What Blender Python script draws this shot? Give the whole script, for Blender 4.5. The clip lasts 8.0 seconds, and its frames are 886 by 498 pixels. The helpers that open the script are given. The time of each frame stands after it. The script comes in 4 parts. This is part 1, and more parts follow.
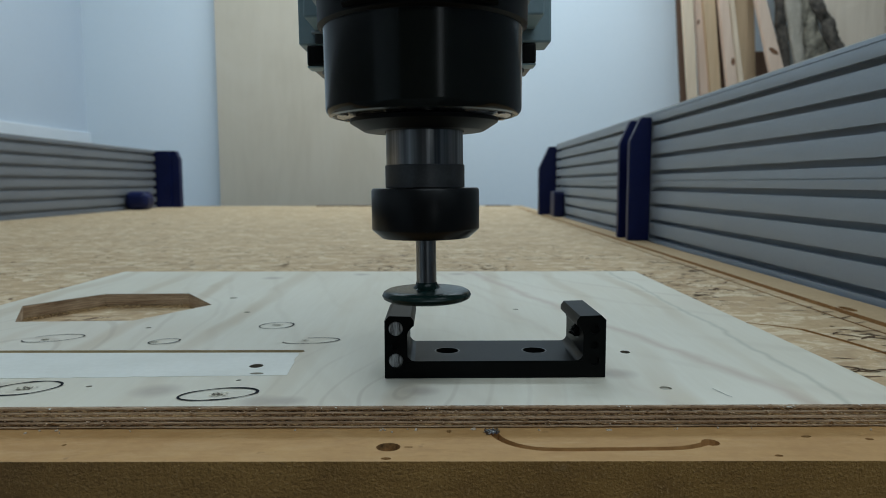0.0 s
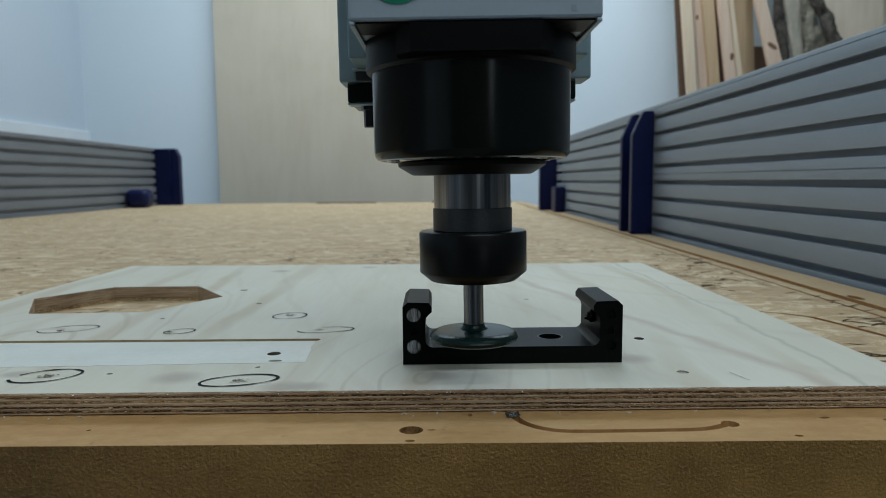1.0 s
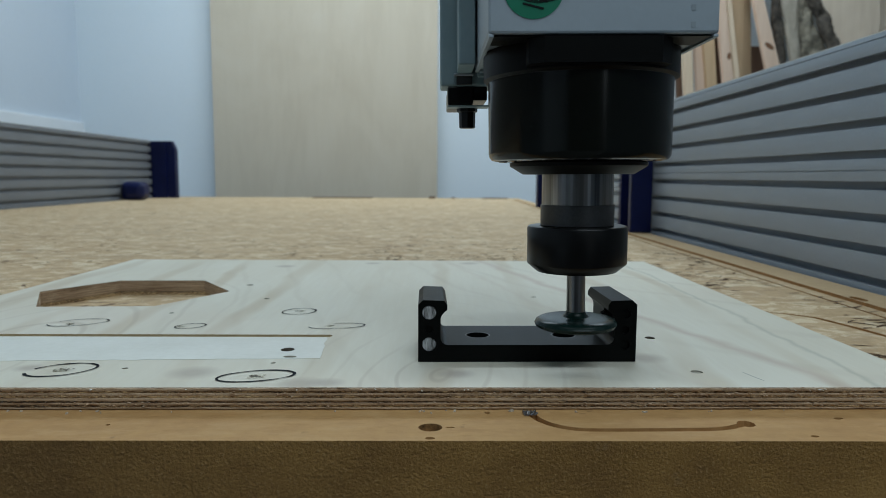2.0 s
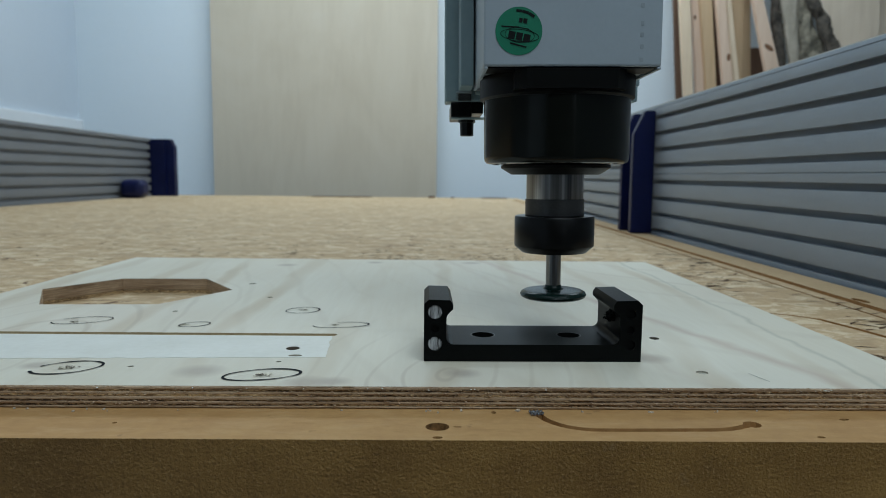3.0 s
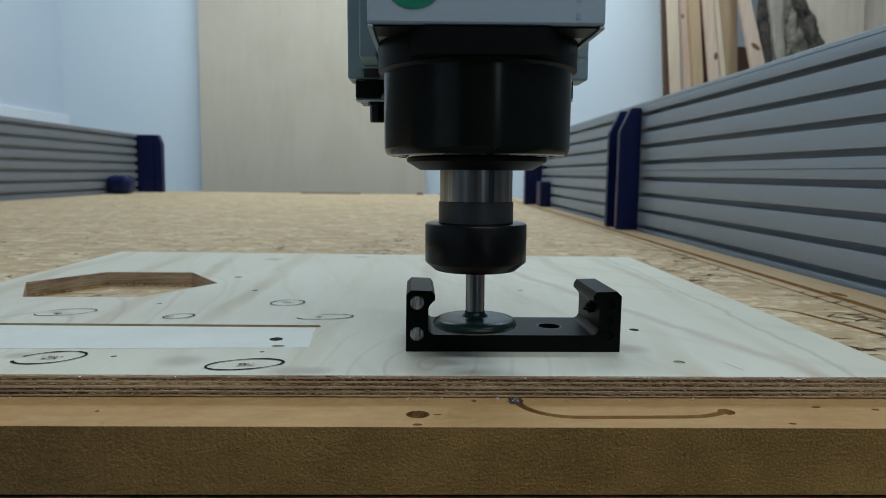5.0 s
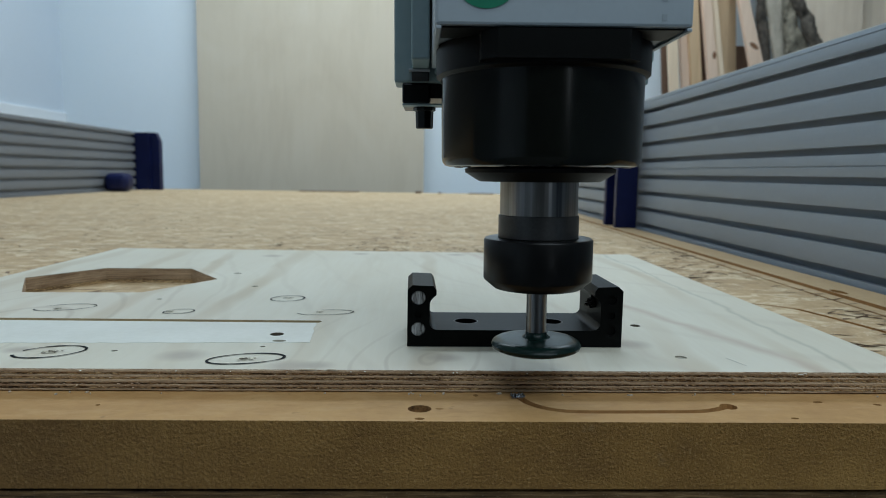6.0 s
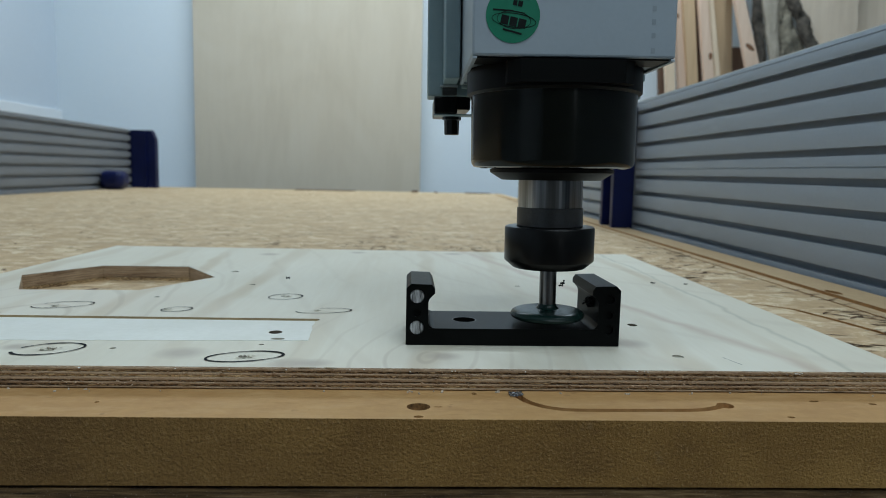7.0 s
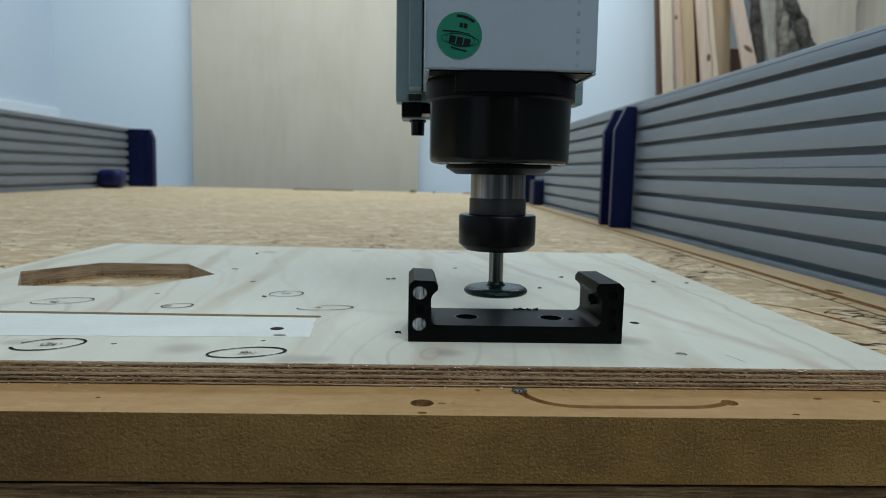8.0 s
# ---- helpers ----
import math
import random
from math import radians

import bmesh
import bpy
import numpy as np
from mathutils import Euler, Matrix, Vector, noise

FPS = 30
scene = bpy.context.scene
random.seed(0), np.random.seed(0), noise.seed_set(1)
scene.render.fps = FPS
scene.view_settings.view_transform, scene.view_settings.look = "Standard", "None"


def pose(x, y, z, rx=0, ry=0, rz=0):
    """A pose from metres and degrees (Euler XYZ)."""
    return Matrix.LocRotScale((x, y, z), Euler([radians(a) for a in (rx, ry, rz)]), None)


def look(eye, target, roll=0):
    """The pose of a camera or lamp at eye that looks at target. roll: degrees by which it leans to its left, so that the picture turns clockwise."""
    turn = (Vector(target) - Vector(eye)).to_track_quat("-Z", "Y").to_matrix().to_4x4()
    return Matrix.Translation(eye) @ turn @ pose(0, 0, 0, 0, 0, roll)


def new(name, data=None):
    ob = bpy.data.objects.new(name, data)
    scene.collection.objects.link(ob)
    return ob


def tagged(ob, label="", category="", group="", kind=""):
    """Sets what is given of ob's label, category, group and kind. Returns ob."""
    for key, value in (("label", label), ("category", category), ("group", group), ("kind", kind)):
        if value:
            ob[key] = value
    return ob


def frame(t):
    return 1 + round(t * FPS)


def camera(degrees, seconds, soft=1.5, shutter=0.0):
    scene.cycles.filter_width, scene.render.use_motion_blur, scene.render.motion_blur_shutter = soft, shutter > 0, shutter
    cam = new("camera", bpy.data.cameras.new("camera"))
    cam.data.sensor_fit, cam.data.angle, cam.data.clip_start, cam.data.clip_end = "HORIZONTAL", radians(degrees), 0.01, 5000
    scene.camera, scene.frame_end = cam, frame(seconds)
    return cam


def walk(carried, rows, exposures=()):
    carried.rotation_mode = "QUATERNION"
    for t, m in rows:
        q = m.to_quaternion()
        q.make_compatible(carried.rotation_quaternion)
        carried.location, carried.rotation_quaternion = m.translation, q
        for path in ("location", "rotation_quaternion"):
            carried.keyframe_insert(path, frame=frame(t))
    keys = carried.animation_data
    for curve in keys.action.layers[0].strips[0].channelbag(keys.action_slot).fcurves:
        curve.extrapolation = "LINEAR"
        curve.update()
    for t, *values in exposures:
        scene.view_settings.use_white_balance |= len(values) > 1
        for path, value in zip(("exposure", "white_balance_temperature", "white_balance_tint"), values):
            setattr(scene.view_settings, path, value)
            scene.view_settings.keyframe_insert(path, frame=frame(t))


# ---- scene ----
import mathutils

cam = camera(66.3, 8.0, soft=0.9)
PATH = [
    (0, (0.02616, -0.30106, 0.08796), (0.02730, 1.68955, -0.10561), -0.091),
    (0.5, (0.02178, -0.30355, 0.08630), (0.02952, 1.68621, -0.11568), -0.404),
    (1, (0.01756, -0.30327, 0.08327), (0.02350, 1.68662, -0.11751), -0.394),
    (1.5, (0.01249, -0.30377, 0.08360), (0.02737, 1.68518, -0.12580), -0.092),
    (2.8, (0.00300, -0.30409, 0.08530), (0.03322, 1.68414, -0.12926), 0.612),
    (3, (0.00366, -0.30409, 0.08435), (0.03388, 1.68414, -0.13021), 0.612),
    (3.5, (0.00383, -0.30407, 0.08235), (0.04079, 1.68386, -0.13391), 0.552),
    (4, (0.00696, -0.30711, 0.08212), (0.04474, 1.68076, -0.13460), 0.519),
    (4.5, (0.00731, -0.30805, 0.08247), (0.05940, 1.67928, -0.13621), 0.630),
    (6, (0.00537, -0.30746, 0.08004), (0.07312, 1.67876, -0.14432), 0.948),
    (6.5, (0.00470, -0.30727, 0.07973), (0.07711, 1.67885, -0.14411), 1.082),
    (7, (0.00390, -0.30841, 0.07986), (0.08445, 1.67715, -0.14608), 1.232),
    (7.5, (0.00364, -0.30696, 0.07817), (0.08047, 1.67901, -0.14547), 1.271),
    (8, (0.00144, -0.30728, 0.07776), (0.08974, 1.67815, -0.14644), 1.455),
]
walk(cam, [(t, look(eye, target, roll)) for t, eye, target, roll in PATH],
     [(0.0, -0.24), (0.5, -0.21), (1.5, -0.14), (3.0, -0.12), (4.5, -0.12), (6.0, 0.02), (8.0, 0.01)])
cam.data.dof.use_dof = True
cam.data.dof.focus_distance = 0.305
cam.data.dof.aperture_fstop = 18.0

# ---- world, lights, exposure ----
world = bpy.data.worlds.new("world")
scene.world = world
world.use_nodes = True
world.node_tree.nodes["Background"].inputs[0].default_value = (0.6, 0.75, 0.9, 1)
world.node_tree.nodes["Background"].inputs[1].default_value = 0.15

FLOOR, CEIL = -0.92, 2.1


def area_lamp(name, m, sx, sy, watts, colour):
    d = bpy.data.lights.new(name, "AREA")
    d.shape, d.size, d.size_y, d.energy, d.color = "RECTANGLE", sx, sy, watts, colour
    ob = new(name, d)
    ob.matrix_world = m
    return ob


area_lamp("ceiling_lamp", pose(0.15, 2.35, CEIL - 0.05), 2.8, 0.9, 46, (0.74, 0.90, 1.02))
area_lamp("ceiling_lamp", pose(0.22, -0.45, CEIL - 0.05), 1.95, 0.35, 15, (0.75, 0.90, 1.0))
area_lamp("ceiling_lamp", pose(0.85, -1.9, CEIL - 0.05), 2.4, 0.6, 30, (0.76, 0.905, 1.0))
# Unseen source, added to give the black housing its upright streak.
area_lamp("streak_lamp", look((1.55, -4.19, 0.55), (0.2, 0.0, 0.1)), 0.32, 1.7, 2.6, (0.85, 0.95, 1.0))


# ---- materials ----
class Mat:
    """A small builder of node materials in object space, in metres."""

    def __init__(self, name, colour=(0.5, 0.5, 0.5), rough=0.6, metal=0.0, spec=0.5):
        self.m = bpy.data.materials.new(name)
        self.m.use_nodes = True
        self.t = self.m.node_tree
        self.b = self.t.nodes["Principled BSDF"]
        self.b.inputs["Base Color"].default_value = (*colour, 1)
        self.b.inputs["Roughness"].default_value = rough
        self.b.inputs["Metallic"].default_value = metal
        self.b.inputs["Specular IOR Level"].default_value = spec
        self.co = self.t.nodes.new("ShaderNodeTexCoord").outputs["Object"]

    def node(self, kind, **sets):
        n = self.t.nodes.new(kind)
        for k, v in sets.items():
            n.inputs[k].default_value = v
        return n

    def link(self, a, b):
        self.t.links.new(a, b)

    def stretched(self, s, turn=0.0):
        n = self.node("ShaderNodeMapping")
        n.inputs["Scale"].default_value = s
        n.inputs["Rotation"].default_value = (0, 0, radians(turn))
        self.link(self.co, n.inputs["Vector"])
        return n.outputs[0]

    def noise(self, scale, detail=4.0, rough=0.55, stretch=None, distortion=0.0, turn=0.0):
        n = self.node("ShaderNodeTexNoise", Scale=scale, Detail=detail, Roughness=rough, Distortion=distortion)
        self.link(self.stretched(stretch, turn) if stretch else self.co, n.inputs["Vector"])
        return n.outputs["Fac"]

    def ramp(self, fac, stops):
        n = self.t.nodes.new("ShaderNodeValToRGB")
        e = n.color_ramp.elements
        while len(e) < len(stops):
            e.new(0.5)
        for el, (p, c) in zip(e, stops):
            el.position, el.color = p, (*c, 1) if len(c) == 3 else c
        self.link(fac, n.inputs[0])
        return n.outputs[0]

    def mask(self, fac, lo, hi):
        n = self.node("ShaderNodeMapRange")
        n.inputs["From Min"].default_value, n.inputs["From Max"].default_value = lo, hi
        self.link(fac, n.inputs["Value"])
        return n.outputs[0]

    def math(self, op, a, b):
        n = self.t.nodes.new("ShaderNodeMath")
        n.operation = op
        for i, v in enumerate((a, b)):
            if isinstance(v, (int, float)):
                n.inputs[i].default_value = v
            else:
                self.link(v, n.inputs[i])
        return n.outputs[0]

    def mix(self, fac, a, b, kind="MIX"):
        n = self.t.nodes.new("ShaderNodeMix")
        n.data_type, n.blend_type = "RGBA", kind
        for sock, v in ((n.inputs[0], fac), (n.inputs[6], a), (n.inputs[7], b)):
            if isinstance(v, (int, float)):
                sock.default_value = v
            elif isinstance(v, tuple):
                sock.default_value = (*v, 1)
            else:
                self.link(v, sock)
        return n.outputs[2]

    def near(self, p, inner, outer, squash=1.0, wobble=None):
        """1 near the point p, 0 away from it."""
        n = self.node("ShaderNodeVectorMath")
        n.operation = "SUBTRACT"
        n.inputs[1].default_value = p
        self.link(wobble if wobble else self.co, n.inputs[0])
        s = self.node("ShaderNodeVectorMath")
        s.operation = "MULTIPLY"
        s.inputs[1].default_value = (1.0, squash, 0.0)
        self.link(n.outputs[0], s.inputs[0])
        d = self.node("ShaderNodeVectorMath")
        d.operation = "LENGTH"
        self.link(s.outputs[0], d.inputs[0])
        return self.mask(d.outputs["Value"], outer, inner)

    def colour(self, c):
        self.link(c, self.b.inputs["Base Color"])
        return self

    def rough(self, fac, lo, hi):
        n = self.node("ShaderNodeMapRange")
        n.inputs["To Min"].default_value, n.inputs["To Max"].default_value = lo, hi
        self.link(fac, n.inputs["Value"])
        self.link(n.outputs[0], self.b.inputs["Roughness"])
        return self

    def bump(self, fac, strength, dist):
        n = self.node("ShaderNodeBump", Strength=strength, Distance=dist)
        self.link(fac, n.inputs["Height"])
        self.link(n.outputs[0], self.b.inputs["Normal"])
        return self


def varied(name, c1, c2, scale, rough=(0.5, 0.7), metal=0.0, bump=0.0, fine=None, spec=0.5):
    """Two close tones by noise, with a fine relief."""
    m = Mat(name, c1, rough[0], metal, spec)
    big = m.noise(scale, 5)
    small = m.noise(fine or scale * 12, 4)
    both = m.math("ADD", m.math("MULTIPLY", big, 0.65), m.math("MULTIPLY", small, 0.35))
    m.colour(m.ramp(both, [(0.32, c1), (0.68, c2)]))
    m.rough(small, *rough)
    if bump:
        m.bump(small, 0.5, bump)
    return m.m


M_wall = varied("white_wall_paint", (0.80, 0.875, 0.92), (0.85, 0.91, 0.95), 1.3, (0.7, 0.85), 0, 0.0006, 90)
# Same white paint as the back wall; the side wall's shade is in the colour.
M_wall_shaded = varied("shaded_white_wall_paint", (0.62, 0.68, 0.75), (0.67, 0.73, 0.79), 1.1, (0.75, 0.9), 0, 0.0006, 90)
M_trim = varied("white_wall_band", (0.84, 0.86, 0.87), (0.88, 0.89, 0.90), 3, (0.35, 0.45))
M_shade = varied("dark_unseen_wall", (0.07, 0.07, 0.072), (0.11, 0.11, 0.112), 2, (0.6, 0.8))
M_floor = varied("grey_concrete", (0.15, 0.15, 0.145), (0.21, 0.21, 0.20), 1.4, (0.5, 0.8), 0, 0.001)
M_ceil = varied("ceiling_paint", (0.66, 0.70, 0.74), (0.74, 0.77, 0.80), 1.0, (0.8, 0.9))
M_black_gloss = varied("black_gloss_enamel", (0.0050, 0.0060, 0.0044), (0.0074, 0.0086, 0.0064), 6, (0.14, 0.18), spec=0.28)
M_black_satin = varied("black_oxide_steel", (0.003, 0.0032, 0.003), (0.006, 0.006, 0.006), 20, (0.26, 0.34), spec=0.22)
M_black_flange = varied("black_flange_paint", (0.0026, 0.0029, 0.0026), (0.0045, 0.0049, 0.0045), 20, (0.4, 0.5), spec=0.14)
M_steel = varied("ground_steel", (0.26, 0.255, 0.25), (0.34, 0.335, 0.33), 80, (0.2, 0.28), 1.0)
M_foil = varied("crumpled_bright_foil", (0.55, 0.55, 0.56), (0.80, 0.80, 0.81), 700, (0.12, 0.25), 1.0)
M_dark_steel = varied("dark_steel", (0.06, 0.06, 0.06), (0.10, 0.10, 0.10), 80, (0.35, 0.5), 0.8)


def shaft_material():
    """Ground steel; streaks along its length paint in reflections as well as machining marks."""
    m = Mat("streaked_ground_steel", (0.3, 0.3, 0.3), 0.25, 1.0)
    n = m.noise(260, 3, 0.65, (1, 1, 0.012))
    m.colour(m.ramp(n, [(0.36, (0.11, 0.11, 0.11)), (0.47, (0.23, 0.228, 0.225)), (0.57, (0.29, 0.29, 0.288)), (0.66, (0.50, 0.495, 0.49))]))
    m.rough(n, 0.24, 0.40).bump(n, 0.25, 0.0003)
    return m.m


M_shaft = shaft_material()
M_cutter = varied("dark_green_coating", (0.004, 0.014, 0.012), (0.009, 0.024, 0.020), 120, (0.22, 0.30), spec=0.16)
M_body = varied("silver_grey_casting", (0.36, 0.417, 0.457), (0.40, 0.458, 0.498), 25, (0.42, 0.5), 0.2, 0.00003, 500)
M_plate = varied("grey_green_paint", (0.20, 0.285, 0.305), (0.25, 0.335, 0.355), 20, (0.4, 0.55), 0, 0.0002)
M_green = varied("green_sticker", (0.003, 0.18, 0.095), (0.006, 0.21, 0.115), 60, (0.35, 0.45))
M_ink = varied("dark_ink", (0.002, 0.005, 0.005), (0.005, 0.009, 0.008), 90, (0.6, 0.7), spec=0.2)
M_grey_ink = varied("grey_engraving", (0.27, 0.315, 0.345), (0.32, 0.365, 0.395), 90, (0.5, 0.6))
M_rail = varied("anodised_aluminium", (0.315, 0.365, 0.425), (0.37, 0.42, 0.482), 3, (0.42, 0.52), 0.3, 0.0001, 300)
# Darker copy of the rail aluminium; the left rail's shade is painted in.
M_rail_shaded = varied("shaded_grey_aluminium", (0.205, 0.218, 0.238), (0.245, 0.258, 0.28), 3, (0.5, 0.62), 0.3, 0.0001, 300)
M_dust = varied("aluminium_under_sawdust", (0.30, 0.285, 0.26), (0.42, 0.40, 0.36), 30, (0.75, 0.9), 0, 0.0003, 700)
M_navy = varied("navy_blue_paint", (0.002, 0.005, 0.042), (0.004, 0.010, 0.070), 12, (0.35, 0.45), spec=0.3)
M_screw = varied("zinc_screw", (0.35, 0.32, 0.22), (0.5, 0.46, 0.34), 300, (0.3, 0.5), 0.8)
M_shaving = varied("pale_shaving", (0.48, 0.40, 0.30), (0.68, 0.58, 0.46), 500, (0.5, 0.7))
M_black_print = varied("black_printed_plastic", (0.0028, 0.0033, 0.0032), (0.0056, 0.0064, 0.0062), 40, (0.34, 0.46), 0, 0.00004, 1500, spec=0.06)


def bolt_material():
    m = Mat("ground_bolt_end", (0.3, 0.3, 0.3), 0.5)
    n = m.noise(900, 4, 0.6, (1, 1, 0.12))
    m.colour(m.ramp(n, [(0.40, (0.02, 0.02, 0.02)), (0.48, (0.22, 0.225, 0.23)), (0.62, (0.50, 0.51, 0.52))])).rough(n, 0.4, 0.6).bump(n, 0.6, 0.0004)
    return m.m


M_plug = bolt_material()
M_dark_hole = varied("dark_wood_hole", (0.09, 0.070, 0.050), (0.20, 0.16, 0.12), 500, (0.8, 0.9))
M_dent = varied("dented_veneer", (0.34, 0.315, 0.25), (0.54, 0.50, 0.41), 400, (0.7, 0.8))
M_burr = varied("splintered_mdf_hole", (0.05, 0.024, 0.008), (0.46, 0.24, 0.08), 330, (0.8, 0.9))
M_pen = varied("marker_pen_ink", (0.004, 0.005, 0.008), (0.014, 0.016, 0.020), 300, (0.7, 0.8), spec=0.1)


def bed_material():
    """Worn MDF: smooth borders, a rough, chipped field inside the routed line."""
    m = Mat("worn_spoilboard", (0.5, 0.36, 0.2), 0.75)
    x = m.node("ShaderNodeSeparateXYZ")
    m.link(m.co, x.inputs[0])
    fibre = m.noise(160, 5, 0.65)
    patch = m.noise(5, 4, 0.6)
    mix = m.math("ADD", m.math("MULTIPLY", patch, 0.55), m.math("MULTIPLY", fibre, 0.45))
    stain = m.noise(150, 5, 0.7, (0.3, 1, 1), 0.3)
    border = m.ramp(mix, [(0.34, (0.415, 0.218, 0.074)), (0.66, (0.54, 0.312, 0.120))])
    border = m.mix(m.math("MULTIPLY", m.mask(stain, 0.52, 0.68), 0.4), border, (0.60, 0.38, 0.18))
    border = m.mix(m.math("MULTIPLY", m.mask(stain, 0.46, 0.32), 0.4), border, (0.35, 0.17, 0.054))
    spot = m.noise(150, 2, 0.5)
    border = m.mix(m.math("MULTIPLY", m.mask(spot, 0.72, 0.78), 0.5), border, (0.25, 0.13, 0.05))
    inner = m.ramp(mix, [(0.34, (0.49, 0.325, 0.165)), (0.66, (0.62, 0.44, 0.25))])
    back = m.mask(x.outputs[1], -0.03, 0.03)
    field = m.math("MULTIPLY", m.mask(x.outputs[0], 0.322, 0.312), back)
    flake = m.noise(70, 6, 0.72, (0.7, 1, 1), 0.8)
    blotch = m.noise(22, 5, 0.7, None, 0.6)
    c = m.mix(back, border, inner)
    c = m.mix(m.math("MULTIPLY", field, m.mask(flake, 0.50, 0.58)), c, (0.73, 0.58, 0.375))
    c = m.mix(m.math("MULTIPLY", m.math("MULTIPLY", field, 0.55), m.mask(flake, 0.44, 0.32)), c, (0.34, 0.20, 0.095))
    c = m.mix(m.math("MULTIPLY", m.math("MULTIPLY", field, 0.55), m.mask(blotch, 0.50, 0.64)), c, (0.40, 0.26, 0.14))
    warped = m.noise(60, 3, 0.6, (0.5, 1, 1), 1.2, 8)
    wide = m.noise(2.6, 3, 0.6)
    chip = m.math("MULTIPLY", m.math("MULTIPLY", m.mask(warped, 0.62, 0.67), m.mask(wide, 0.42, 0.56)), field)
    c = m.mix(chip, c, (0.20, 0.11, 0.05))
    m.colour(c)
    m.rough(fibre, 0.65, 0.85)
    m.bump(m.math("SUBTRACT", m.math("MULTIPLY", fibre, 0.25), chip), 0.5, 0.0012)
    return m.m


def mdf_edge_material():
    """Raw cut MDF: coarse fibres, soft stains, a few pale scuffs."""
    m = Mat("mdf_cut_edge", (0.2, 0.12, 0.05), 0.88)
    lump = m.noise(900, 4, 0.62)
    grain = m.noise(340, 5, 0.7)
    cloud = m.noise(13, 5, 0.62, (1, 1, 1.6))
    drift = m.noise(3.5, 3, 0.5)
    tone = m.math("ADD", m.math("MULTIPLY", cloud, 0.6), m.math("MULTIPLY", drift, 0.4))
    c = m.ramp(tone, [(0.37, (0.18, 0.088, 0.021)), (0.5, (0.32, 0.165, 0.038)), (0.63, (0.46, 0.25, 0.064))])
    c = m.mix(m.math("MULTIPLY", m.mask(lump, 0.56, 0.70), 0.6), c, (0.60, 0.37, 0.15))
    c = m.mix(m.math("MULTIPLY", m.mask(lump, 0.46, 0.30), 0.5), c, (0.12, 0.056, 0.016))
    c = m.mix(m.math("MULTIPLY", m.mask(grain, 0.42, 0.30), 0.25), c, (0.14, 0.065, 0.02))
    c = m.mix(m.math("MULTIPLY", m.near((-0.16, -0.07, 0), 0.06, 0.26, 1.0), 0.42), c, (0.16, 0.085, 0.026))
    c = m.mix(m.math("MULTIPLY", m.mask(m.noise(34, 4, 0.7), 0.66, 0.76), 0.3), c, (0.46, 0.34, 0.20))
    m.colour(c).bump(m.math("ADD", lump, m.math("MULTIPLY", grain, 0.4)), 1.0, 0.0012)
    return m.m


